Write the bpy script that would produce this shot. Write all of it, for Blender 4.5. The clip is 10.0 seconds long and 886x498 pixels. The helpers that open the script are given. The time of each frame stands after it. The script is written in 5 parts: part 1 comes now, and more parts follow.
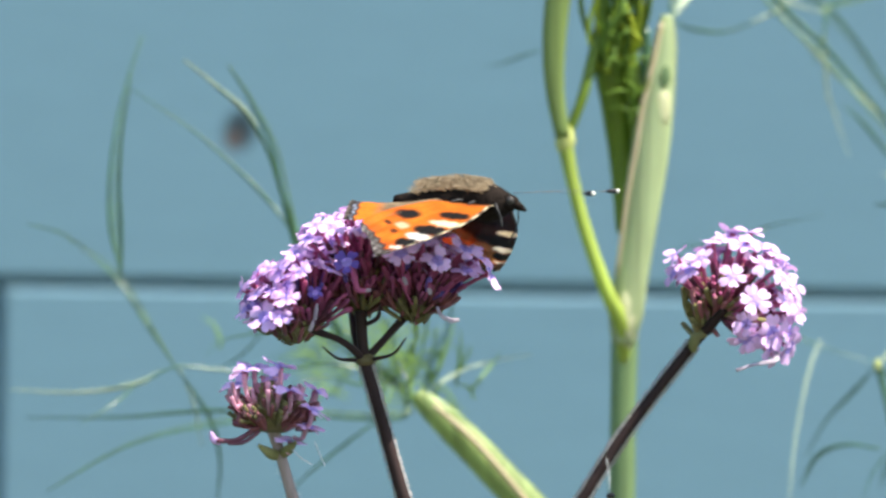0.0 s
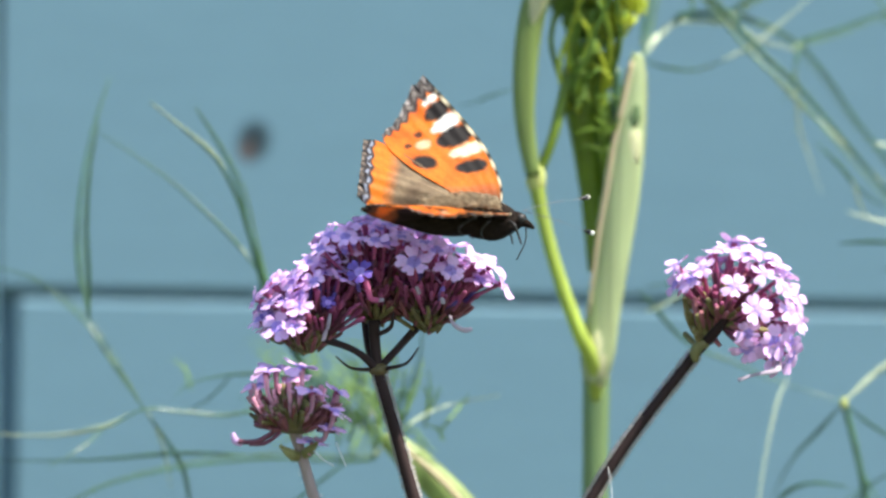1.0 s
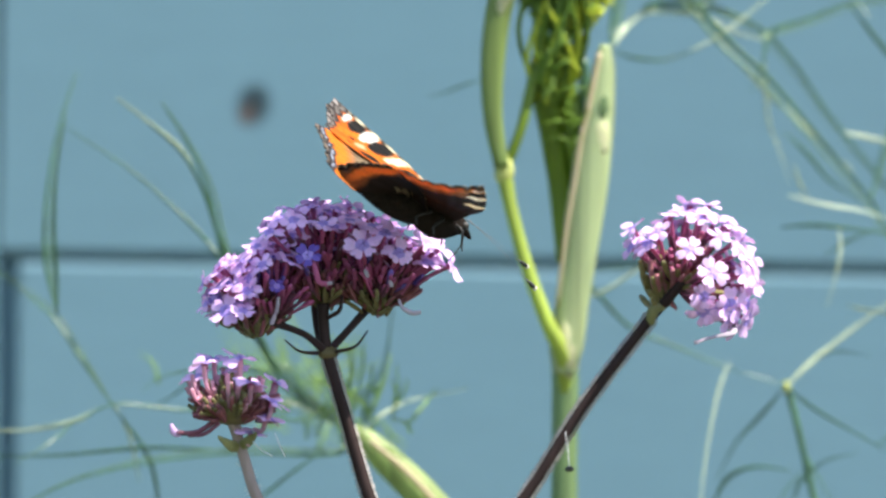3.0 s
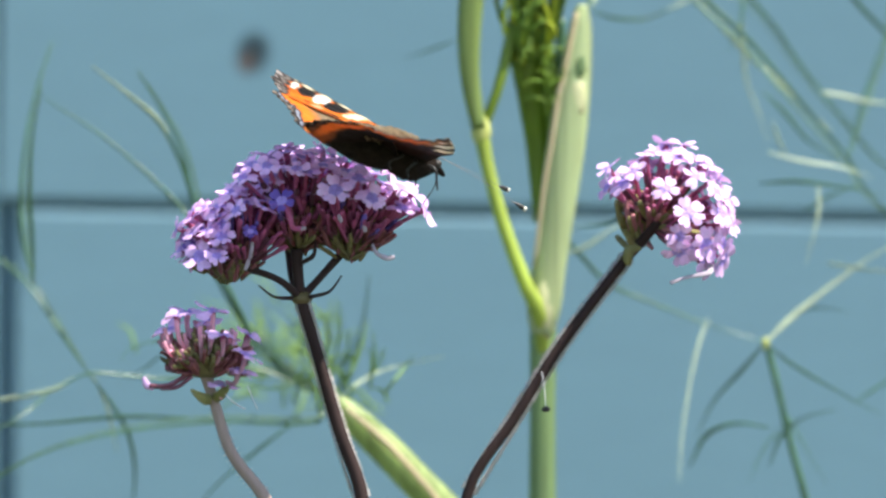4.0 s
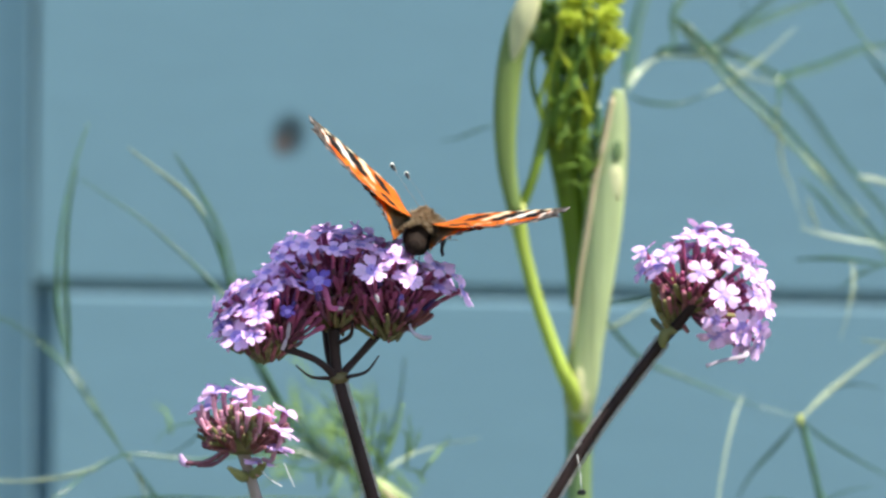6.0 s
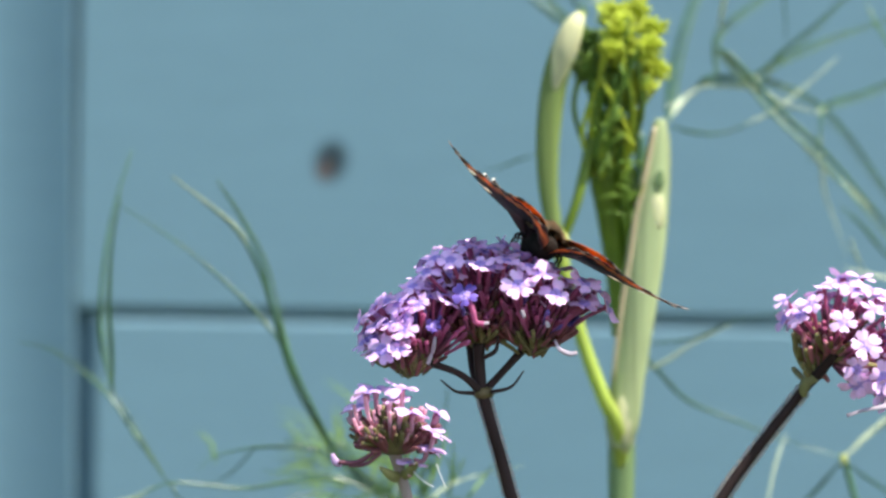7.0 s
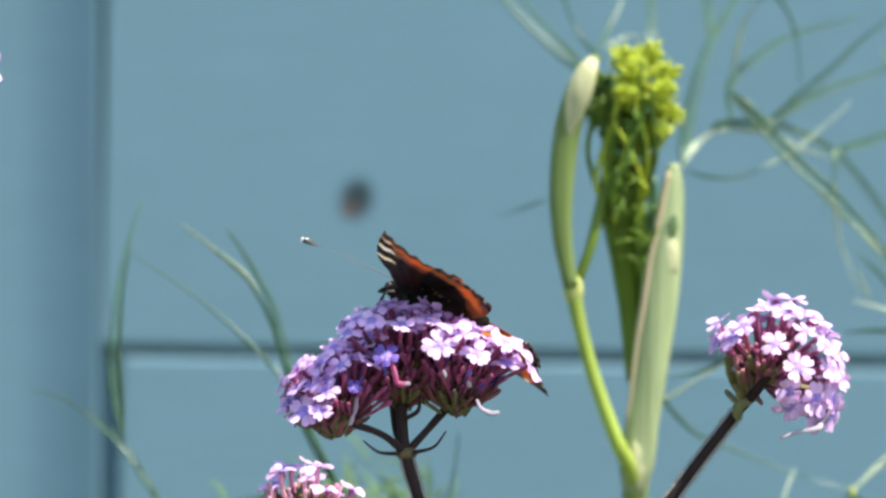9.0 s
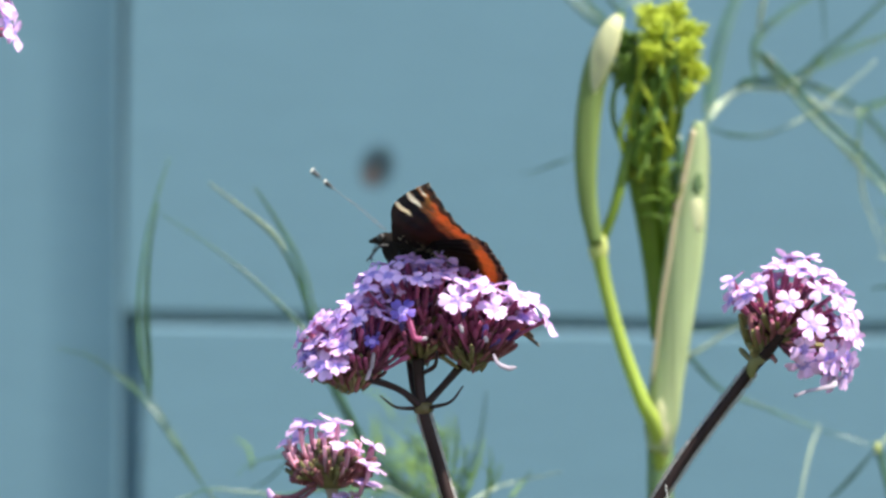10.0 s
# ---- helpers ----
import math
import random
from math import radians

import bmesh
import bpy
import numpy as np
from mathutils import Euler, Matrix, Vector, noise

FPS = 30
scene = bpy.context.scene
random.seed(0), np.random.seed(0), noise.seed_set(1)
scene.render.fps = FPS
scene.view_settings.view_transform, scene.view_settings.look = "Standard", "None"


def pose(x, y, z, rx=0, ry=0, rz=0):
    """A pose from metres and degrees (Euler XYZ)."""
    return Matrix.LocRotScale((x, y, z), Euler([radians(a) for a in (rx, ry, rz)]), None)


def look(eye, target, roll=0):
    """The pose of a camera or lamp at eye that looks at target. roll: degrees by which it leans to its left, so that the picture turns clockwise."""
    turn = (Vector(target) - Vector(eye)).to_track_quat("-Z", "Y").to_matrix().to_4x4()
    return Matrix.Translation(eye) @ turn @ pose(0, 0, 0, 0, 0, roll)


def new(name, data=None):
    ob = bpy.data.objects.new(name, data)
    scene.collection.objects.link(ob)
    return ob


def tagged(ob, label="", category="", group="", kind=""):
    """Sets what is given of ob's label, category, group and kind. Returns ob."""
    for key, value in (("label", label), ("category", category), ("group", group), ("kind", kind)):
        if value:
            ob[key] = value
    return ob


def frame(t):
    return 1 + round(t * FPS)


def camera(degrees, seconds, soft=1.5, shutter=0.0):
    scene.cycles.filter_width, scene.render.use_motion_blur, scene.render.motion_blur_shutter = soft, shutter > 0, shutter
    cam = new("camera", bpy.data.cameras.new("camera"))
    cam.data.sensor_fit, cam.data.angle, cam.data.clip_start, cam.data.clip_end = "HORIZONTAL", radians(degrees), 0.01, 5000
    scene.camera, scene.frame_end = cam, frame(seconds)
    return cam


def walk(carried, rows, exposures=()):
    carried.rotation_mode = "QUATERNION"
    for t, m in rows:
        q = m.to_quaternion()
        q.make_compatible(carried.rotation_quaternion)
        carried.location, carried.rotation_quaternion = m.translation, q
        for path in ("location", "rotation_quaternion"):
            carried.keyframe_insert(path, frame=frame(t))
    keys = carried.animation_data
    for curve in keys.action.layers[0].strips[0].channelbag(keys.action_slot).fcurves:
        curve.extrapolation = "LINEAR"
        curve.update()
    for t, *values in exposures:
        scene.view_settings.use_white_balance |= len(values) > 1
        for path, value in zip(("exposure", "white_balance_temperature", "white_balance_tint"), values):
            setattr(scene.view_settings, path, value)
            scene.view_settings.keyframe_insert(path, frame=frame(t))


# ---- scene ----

# ---- camera ----
LENS = 4.8
EYE = (0.0, -1.5, 1.30)
UNIT = math.tan(radians(LENS / 2)) / 784

cam = camera(LENS, 10.0, soft=2.6, shutter=0.3)
cam.data.dof.use_dof = True
cam.data.dof.focus_distance = 1.5
cam.data.dof.aperture_fstop = 25

# seconds, degrees up, degrees to the left
PAN = [
    (0, -0.0735, -0.3798),
    (0.3, -0.0505, -0.2741),
    (0.5, -0.049, -0.2757),
    (0.7, 0.0077, -0.2512),
    (1, -0.0123, -0.3063),
    (1.2, -0.0766, -0.3768),
    (1.5, -0.1378, -0.5207),
    (1.7, -0.2297, -0.536),
    (2, -0.2849, -0.4441),
    (2.2, -0.3094, -0.3553),
    (2.5, -0.2542, -0.3247),
    (2.7, -0.196, -0.294),
    (3.8, -0.4227, -0.3676),
    (4, -0.4901, -0.3094),
    (4.2, -0.4518, -0.2205),
    (4.5, -0.2113, -0.0858),
    (4.8, 0.0153, -0.0414),
    (5, 0.0858, -0.049),
    (5.2, 0.0061, -0.147),
    (6.3, -0.049, -0.0643),
    (6.5, 0, 0),
    (6.8, 0.0735, 0.1118),
    (7, 0.095, 0.1133),
    (7.2, 0.1608, 0.0046),
    (7.5, 0.098, -0.1011),
    (7.8, -0.0276, -0.1761),
    (8, -0.0858, -0.1103),
    (8.2, -0.1149, -0.0368),
    (8.5, -0.0459, 0.0582),
    (8.8, 0.1685, 0.1608),
    (9, 0.3002, 0.2512),
    (9.2, 0.4058, 0.3369),
    (9.5, 0.3798, 0.3645),
    (9.8, 0.2175, 0.3568),
    (10, 0.1256, 0.3645),
]
walk(cam, [(t, pose(*EYE, 90 + up, 0, left)) for t, up, left in PAN], exposures=[(0.0, 0.95), (2.7, 0.95), (4.0, 0.91), (7.0, 0.85), (10.0, 0.85)])

# ---- light ----
SUN_UP, SUN_ROUND = 60.0, 112.0   # degrees above the horizon; degrees clockwise from the wall side (+y)
world = bpy.data.worlds.new("sky")
scene.world = world
world.use_nodes = True
wn = world.node_tree.nodes
sky = wn.new("ShaderNodeTexSky")
sky.sky_type, sky.sun_disc = "NISHITA", False
sky.sun_elevation, sky.sun_rotation = radians(SUN_UP), radians(SUN_ROUND)
wn["Background"].inputs[1].default_value = 0.15
world.node_tree.links.new(sky.outputs[0], wn["Background"].inputs[0])

sun_data = bpy.data.lights.new("sun", "SUN")
sun_data.energy, sun_data.angle, sun_data.color = 5.0, radians(0.5), (1.0, 0.95, 0.87)
sun = new("sun", sun_data)
sun_from = Vector((math.sin(radians(SUN_ROUND)) * math.cos(radians(SUN_UP)), math.cos(radians(SUN_ROUND)) * math.cos(radians(SUN_UP)), math.sin(radians(SUN_UP))))
sun.matrix_world = look(sun_from * 8, (0, 0, 0))


# ---- materials ----
def surface(name, colour, rough=0.6, vary=0.25, grain=400.0, patch=60.0, bump=0.2, depth=0.0002, see=0.0, stretch=(1, 1, 1), each=0.0, sheen=0.0, spec=0.5, island=False):
    """A surface with variation at two scales, relief, and light that shines through by the share see."""
    m = bpy.data.materials.new(name)
    m.use_nodes = True
    n, link = m.node_tree.nodes, m.node_tree.links.new
    b = n["Principled BSDF"]
    b.inputs["Roughness"].default_value = rough
    b.inputs["Specular IOR Level"].default_value = spec
    b.inputs["Sheen Weight"].default_value, b.inputs["Sheen Roughness"].default_value = sheen, 0.25
    tc, mp = n.new("ShaderNodeTexCoord"), n.new("ShaderNodeMapping")
    mp.inputs["Scale"].default_value = stretch
    link(tc.outputs["Object"], mp.inputs["Vector"])
    fine, broad = n.new("ShaderNodeTexNoise"), n.new("ShaderNodeTexNoise")
    fine.inputs["Scale"].default_value, fine.inputs["Detail"].default_value = grain, 4
    broad.inputs["Scale"].default_value, broad.inputs["Detail"].default_value = patch, 3
    link(mp.outputs[0], fine.inputs["Vector"])
    link(mp.outputs[0], broad.inputs["Vector"])
    add = n.new("ShaderNodeMath")
    add.operation = "ADD"
    link(fine.outputs[0], add.inputs[0])
    link(broad.outputs[0], add.inputs[1])
    last = add.outputs[0]
    if each:
        info, sc, ad = n.new("ShaderNodeNewGeometry" if island else "ShaderNodeObjectInfo"), n.new("ShaderNodeMath"), n.new("ShaderNodeMath")
        sc.operation, sc.inputs[1].default_value = "MULTIPLY_ADD", each
        sc.inputs[2].default_value = -each / 2
        link(info.outputs["Random Per Island" if island else "Random"], sc.inputs[0])
        link(last, ad.inputs[0])
        link(sc.outputs[0], ad.inputs[1])
        last = ad.outputs[0]
    ramp = n.new("ShaderNodeMapRange")
    ramp.inputs[1].default_value, ramp.inputs[2].default_value = 0.6, 1.4
    ramp.inputs[3].default_value, ramp.inputs[4].default_value = 1 - vary, 1 + vary
    link(last, ramp.inputs[0])
    mul = n.new("ShaderNodeVectorMath")
    mul.operation = "SCALE"
    mul.inputs[0].default_value = colour
    link(ramp.outputs[0], mul.inputs["Scale"])
    link(mul.outputs[0], b.inputs["Base Color"])
    if bump:
        bp = n.new("ShaderNodeBump")
        bp.inputs["Strength"].default_value, bp.inputs["Distance"].default_value = bump, depth
        link(fine.outputs[0], bp.inputs["Height"])
        link(bp.outputs[0], b.inputs["Normal"])
    if see:
        tr, mix = n.new("ShaderNodeBsdfTranslucent"), n.new("ShaderNodeMixShader")
        link(mul.outputs[0], tr.inputs["Color"])
        mix.inputs[0].default_value = see
        link(b.outputs[0], mix.inputs[1])
        link(tr.outputs[0], mix.inputs[2])
        link(mix.outputs[0], n["Material Output"].inputs["Surface"])
    return m


def painted(name, rough=0.55, see=0.5):
    """Wing scales: the pattern is a colour attribute, with fine veins and scale grain over it."""
    m = bpy.data.materials.new(name)
    m.use_nodes = True
    n, link = m.node_tree.nodes, m.node_tree.links.new
    b = n["Principled BSDF"]
    b.inputs["Roughness"].default_value = rough
    b.inputs["Specular IOR Level"].default_value = 0.2
    at = n.new("ShaderNodeAttribute")
    at.attribute_name = "pattern"
    tc, noise_node = n.new("ShaderNodeTexCoord"), n.new("ShaderNodeTexNoise")
    noise_node.inputs["Scale"].default_value, noise_node.inputs["Detail"].default_value = 1800, 3
    link(tc.outputs["Object"], noise_node.inputs["Vector"])
    rng = n.new("ShaderNodeMapRange")
    rng.inputs[3].default_value, rng.inputs[4].default_value = 0.65, 1.35
    link(noise_node.outputs[0], rng.inputs[0])
    mul = n.new("ShaderNodeVectorMath")
    mul.operation = "SCALE"
    link(at.outputs["Color"], mul.inputs[0])
    link(rng.outputs[0], mul.inputs["Scale"])
    link(mul.outputs[0], b.inputs["Base Color"])
    bp = n.new("ShaderNodeBump")
    bp.inputs["Strength"].default_value, bp.inputs["Distance"].default_value = 0.25, 0.0001
    link(noise_node.outputs[0], bp.inputs["Height"])
    link(bp.outputs[0], b.inputs["Normal"])
    tr, mix = n.new("ShaderNodeBsdfTranslucent"), n.new("ShaderNodeMixShader")
    link(mul.outputs[0], tr.inputs["Color"])
    mix.inputs[0].default_value = see
    link(b.outputs[0], mix.inputs[1])
    link(tr.outputs[0], mix.inputs[2])
    link(mix.outputs[0], n["Material Output"].inputs["Surface"])
    return m


BLUE = surface("blue_paint", (0.153, 0.268, 0.318), 0.45, 0.05, 260, 18, 0.12, 0.0004, stretch=(0.25, 1, 1), each=0.1, spec=0.35)
SOIL = surface("soil", (0.07, 0.05, 0.035), 0.95, 0.5, 60, 4, 0.8, 0.02)
LAWN = surface("grass", (0.06, 0.11, 0.03), 0.9, 0.5, 80, 2, 0.8, 0.02)
PETAL = surface("lilac_petal", (0.83, 0.54, 0.86), 0.55, 0.17, 1500, 300, 0.15, 0.0001, see=0.22, each=0.5, spec=0.3)
PETAL_EYE = surface("petal_throat", (0.44, 0.30, 0.74), 0.6, 0.15, 1500, 300, 0.1, see=0.2)
CORE = surface("flower_tube", (0.52, 0.135, 0.28), 0.6, 0.25, 900, 200, 0.2, see=0.45, each=0.7)
CALYX = surface("calyx", (0.15, 0.045, 0.070), 0.7, 0.35, 900, 150, 0.3, see=0.1, each=0.6)
CALYX_GREEN = surface("green_calyx", (0.14, 0.115, 0.05), 0.7, 0.35, 900, 150, 0.3, see=0.1, each=0.5)
CROWD = [surface("crowded_calyx", (0.21, 0.068, 0.072), 0.7, 0.35, 900, 150, 0.3, see=0.1, each=0.6, island=True), surface("crowded_green_calyx", (0.175, 0.15, 0.055), 0.7, 0.35, 900, 150, 0.3, see=0.1, each=0.5, island=True)]
BUD = surface("violet_bud", (0.16, 0.10, 0.38), 0.5, 0.3, 900, 200, 0.2, see=0.1, each=0.5)
OLIVE = surface("olive_bract", (0.26, 0.25, 0.09), 0.6, 0.3, 900, 150, 0.3, see=0.2)
WITHER = surface("withered_petal", (0.46, 0.39, 0.44), 0.8, 0.4, 700, 150, 0.4, see=0.2)
STEM = surface("verbena_stem", (0.034, 0.020, 0.018), 0.75, 0.4, 700, 80, 0.3, 0.0002, stretch=(1, 1, 0.15), sheen=0.15, spec=0.2)
STEM_PALE = surface("young_stem", (0.30, 0.22, 0.19), 0.6, 0.25, 700, 80, 0.4, 0.0002, stretch=(1, 1, 0.15))
FENNEL_DULL = surface("fennel_lower_stem", (0.15, 0.225, 0.085), 0.45, 0.4, 900, 420, 0.4, 0.0002, see=0.15, stretch=(1, 1, 0.03))
FENNEL = surface("fennel_stem", (0.155, 0.235, 0.016), 0.4, 0.42, 900, 420, 0.4, 0.0002, see=0.25, stretch=(1, 1, 0.03))
SHEATH = surface("fennel_sheath", (0.47, 0.54, 0.27), 0.45, 0.48, 900, 420, 0.5, 0.0002, see=0.38, stretch=(1, 1, 0.03))
SHEATH_CREAM = surface("green_sheath", (0.22, 0.295, 0.08), 0.45, 0.5, 900, 420, 0.5, 0.0002, see=0.4, stretch=(1, 1, 0.03))
SHEATH_RIM = surface("sheath_rim", (0.62, 0.50, 0.30), 0.55, 0.15, 420, 45, 0.3, 0.0002, see=0.25, stretch=(1, 1, 0.1))
TIP = surface("cream_tip", (0.74, 0.72, 0.40), 0.5, 0.25, 900, 300, 0.3, 0.0002, see=0.3, stretch=(1, 1, 0.1))
JOINT = surface("yellow_joint", (0.55, 0.58, 0.16), 0.5, 0.2, 420, 45, 0.3, 0.0002, see=0.15)
BRANCH = surface("young_branch", (0.42, 0.52, 0.08), 0.4, 0.28, 900, 240, 0.4, 0.0002, see=0.3, stretch=(1, 1, 0.03))
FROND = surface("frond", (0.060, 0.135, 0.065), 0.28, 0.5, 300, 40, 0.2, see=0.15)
# pale thread colour that paints the glints of sun on turned threads
FROND_PALE = surface("pale_glint_frond", (0.52, 0.59, 0.38), 0.4, 0.3, 300, 40, 0.2, see=0.15)
# lighter copy of the frond green, with sunlight painted into the colour
FROND_MID = surface("painted_lit_frond", (0.115, 0.20, 0.095), 0.35, 0.45, 300, 40, 0.2, see=0.15)
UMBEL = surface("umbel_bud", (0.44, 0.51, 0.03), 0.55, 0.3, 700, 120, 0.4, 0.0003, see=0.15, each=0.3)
LEAFLET = surface("umbel_leaflet", (0.20, 0.32, 0.035), 0.5, 0.4, 900, 160, 0.4, 0.0003, see=0.3)
# bud colour darkened to paint shade on the umbel's left and lower side
UMBEL_DARK = surface("painted_shade_bud", (0.12, 0.21, 0.018), 0.55, 0.35, 900, 160, 0.4, 0.0003, see=0.15, each=0.3)
WING = painted("wing_scales", see=0.42)
FUR = surface("body_fur", (0.017, 0.012, 0.009), 0.95, 0.5, 1500, 500, 0.8, 0.0003, spec=0.1)
HAIR = surface("brown_hair", (0.42, 0.32, 0.20), 0.8, 0.4, 1500, 500, 0.2, see=0.3, spec=0.2)
LEG = surface("leg", (0.02, 0.018, 0.016), 0.5, 0.3, 900, 200, 0.2)
CLUB_TIP = surface("antenna_tip", (0.75, 0.72, 0.6), 0.5, 0.1, 900, 200, 0.1)
DOWN = surface("stem_down", (0.70, 0.66, 0.62), 0.6, 0.2, 900, 250, 0.0, see=0.5)
SILK = surface("silk", (0.7, 0.7, 0.68), 0.3, 0.1, 900, 250, 0.0)
ANTENNA = surface("antenna", (0.16, 0.15, 0.15), 0.5, 0.3, 900, 200, 0.2)
EYE_BLACK = surface("insect_eye", (0.03, 0.025, 0.02), 0.5, 0.2, 900, 250, 0.1)


# ---- building helpers ----
def lay(u, v, y):
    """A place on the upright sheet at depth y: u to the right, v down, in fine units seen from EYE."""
    k = (y - EYE[1]) * UNIT
    return Vector(((u - 784) * k, y, EYE[2] + (441 - v) * k))


def part(name, bm, material, parent, label=""):
    me = bpy.data.meshes.new(name)
    bm.normal_update()
    bm.to_mesh(me)
    bm.free()
    for m in (material if isinstance(material, (list, tuple)) else [material]):
        me.materials.append(m)
    for p in me.polygons:
        p.use_smooth = True
    ob = new(name, me)
    if parent is not None:
        ob.parent = parent
    if label:
        ob["label"] = label
    return ob


def place(name, mesh, parent, m, label=""):
    """One more piece on a shared mesh, at the pose m in its parent's space."""
    ob = new(name, mesh)
    ob.parent = parent
    ob.matrix_basis = m
    if label:
        ob["label"] = label
    return ob


def thing(name, at, label, category, group=""):
    ob = new(name)
    ob.empty_display_size = 0.02
    ob.location = at
    return tagged(ob, label, category, group)


def spline(points, steps=6):
    """A smooth line through the points (with a radius as the fourth number)."""
    pts = [np.array(p, float) for p in points]
    pts = [2 * pts[0] - pts[1]] + pts + [2 * pts[-1] - pts[-2]]
    out = []
    for a, b, c, d in zip(pts, pts[1:], pts[2:], pts[3:]):
        la, l, ld = (max(1e-9, float(np.linalg.norm((q - p)[:3]))) for p, q in ((a, b), (b, c), (c, d)))
        mb, mc = (c - a) * (l / (la + l)), (d - b) * (l / (l + ld))
        for i in range(steps):
            s = i / steps
            out.append(b * (2 * s ** 3 - 3 * s * s + 1) + mb * (s ** 3 - 2 * s * s + s) + c * (3 * s * s - 2 * s ** 3) + mc * (s ** 3 - s * s))
    out.append(pts[-2])
    return out


def tube(bm, points, seg=8, steps=6, flat=1.0, turn=0.0, rib=0.0, index=0, spin=0.0):
    """A round or flattened tube along points (x, y, z, radius), closed at both ends."""
    line = spline(points, steps)
    rings, side = [], None
    for i, p in enumerate(line):
        a, b = line[max(i - 1, 0)], line[min(i + 1, len(line) - 1)]
        d = Vector(b[:3] - a[:3])
        d = d.normalized() if d.length > 1e-9 else Vector((0, 0, 1))
        if side is None:
            side = Vector((0, 1, 0)).cross(d)
            side = side.normalized() if side.length > 1e-3 else Vector((1, 0, 0))
        side = (side - d * side.dot(d)).normalized()
        up = d.cross(side)
        roll = turn + spin * i / max(1, len(line) - 1)
        wide_, thin_ = side * math.cos(roll) + up * math.sin(roll), up * math.cos(roll) - side * math.sin(roll)
        ring = []
        for k in range(seg):
            w = 2 * math.pi * k / seg
            r = max(p[3], 1e-5) * (1 + rib * (k % 2))
            ring.append(bm.verts.new(Vector(p[:3]) + wide_ * math.cos(w) * r + thin_ * math.sin(w) * r * flat))
        rings.append(ring)
    for r, s in zip(rings, rings[1:]):
        for k in range(seg):
            f = bm.faces.new((r[k], r[(k + 1) % seg], s[(k + 1) % seg], s[k]))
            f.material_index = index
    bm.faces.new(rings[0][::-1]).material_index = index
    bm.faces.new(rings[-1]).material_index = index
    return bm


def blob(bm, centre, size, turn=None, seg=10, rings=7, rough=0.0, index=0):
    """A rounded, slightly uneven body."""
    m = Matrix.LocRotScale(Vector(centre), turn, Vector(size))
    made = bmesh.ops.create_uvsphere(bm, u_segments=seg, v_segments=rings, radius=1.0, matrix=m)
    for v in made["verts"]:
        if rough:
            v.co += (v.co - Vector(centre)) * noise.noise(v.co * 1500) * rough
        for f in v.link_faces:
            f.material_index = index
    return bm


def box(bm, lo, hi, bevel=0.0, segments=3):
    made = bmesh.ops.create_cube(bm, size=1.0)
    for v in made["verts"]:
        for i in range(3):
            v.co[i] = lo[i] if v.co[i] < 0 else hi[i]
    if bevel:
        edges = list({e for v in made["verts"] for e in v.link_edges})
        bmesh.ops.bevel(bm, geom=edges, offset=bevel, segments=segments, affect="EDGES", profile=0.5)
    return bm


# ---- ground and wall ----
bm = bmesh.new()
ys = [-400, -60, -20, -8, -4] + [-3 + 0.09 * i for i in range(46)] + [2, 6, 20, 60, 400]
xs = [-400, -60, -20, -8, -4] + [-2 + 0.1 * i for i in range(41)] + [4, 8, 20, 60, 400]
grid = [[bm.verts.new((x, y, (0.012 * noise.noise(Vector((x * 3, y * 3, 0))) if abs(x) < 3 and -3.5 < y < 0.25 else 0.0) - 0.006)) for x in xs] for y in ys]
for a, b in zip(grid, grid[1:]):
    for i in range(len(xs) - 1):
        bm.faces.new((a[i], a[i + 1], b[i + 1], b[i])).material_index = 1 if not (-2.2 < a[i].co.y < 0.4 and abs(a[i].co.x) < 3) else 0
ground = part("ground", bm, [SOIL, LAWN], None)
tagged(ground, "dark garden soil bed with lawn beyond", "ground", kind="structure")

WALL_Y = 0.30
CROSS = lay(103, 524, WALL_Y)          # where the board joint meets the corner trim
bm = bmesh.new()
box(bm, (-3.0, WALL_Y + 0.0048, 0.0), (3.0, WALL_Y + 0.12, 2.3))
wall = tagged(part("wall_north", bm, BLUE, None), "blue painted timber shed wall of wide boards", "wall", kind="structure")

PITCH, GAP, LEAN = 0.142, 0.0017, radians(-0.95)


def board(length, height, bevel_top, bevel_low):
    """A plank along +x, its lower edge on z = 0, its face on y = 0, edges eased, face slightly uneven."""
    bm = bmesh.new()
    prof = [(0.0046, 0.0), (0.0025, 0.0), (bevel_low * 0.4, bevel_low * 0.25), (0.0, bevel_low), (0.0, height * 0.5), (0.0, height - bevel_top), (bevel_top * 0.35, height - bevel_top * 0.35), (bevel_top, height), (0.0046, height)]
    n = 24
    cols = []
    for i in range(n + 1):
        x = length * i / n
        cols.append([bm.verts.new((x, y, z + 0.0003 * noise.noise(Vector((x * 7, z * 9, height)))) ) for y, z in prof])
    for a, b in zip(cols, cols[1:]):
        for k in range(len(prof) - 1):
            bm.faces.new((a[k], b[k], b[k + 1], a[k + 1]))
    bm.faces.new(cols[0])
    bm.faces.new(cols[-1][::-1])
    return bm


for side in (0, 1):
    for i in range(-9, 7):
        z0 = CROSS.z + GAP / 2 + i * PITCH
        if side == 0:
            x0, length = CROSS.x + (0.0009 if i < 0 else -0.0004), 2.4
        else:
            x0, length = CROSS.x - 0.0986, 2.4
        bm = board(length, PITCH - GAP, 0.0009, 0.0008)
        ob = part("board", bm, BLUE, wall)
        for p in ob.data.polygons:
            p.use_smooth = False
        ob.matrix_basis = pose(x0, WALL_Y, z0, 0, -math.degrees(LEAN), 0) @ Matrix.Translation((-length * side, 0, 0))

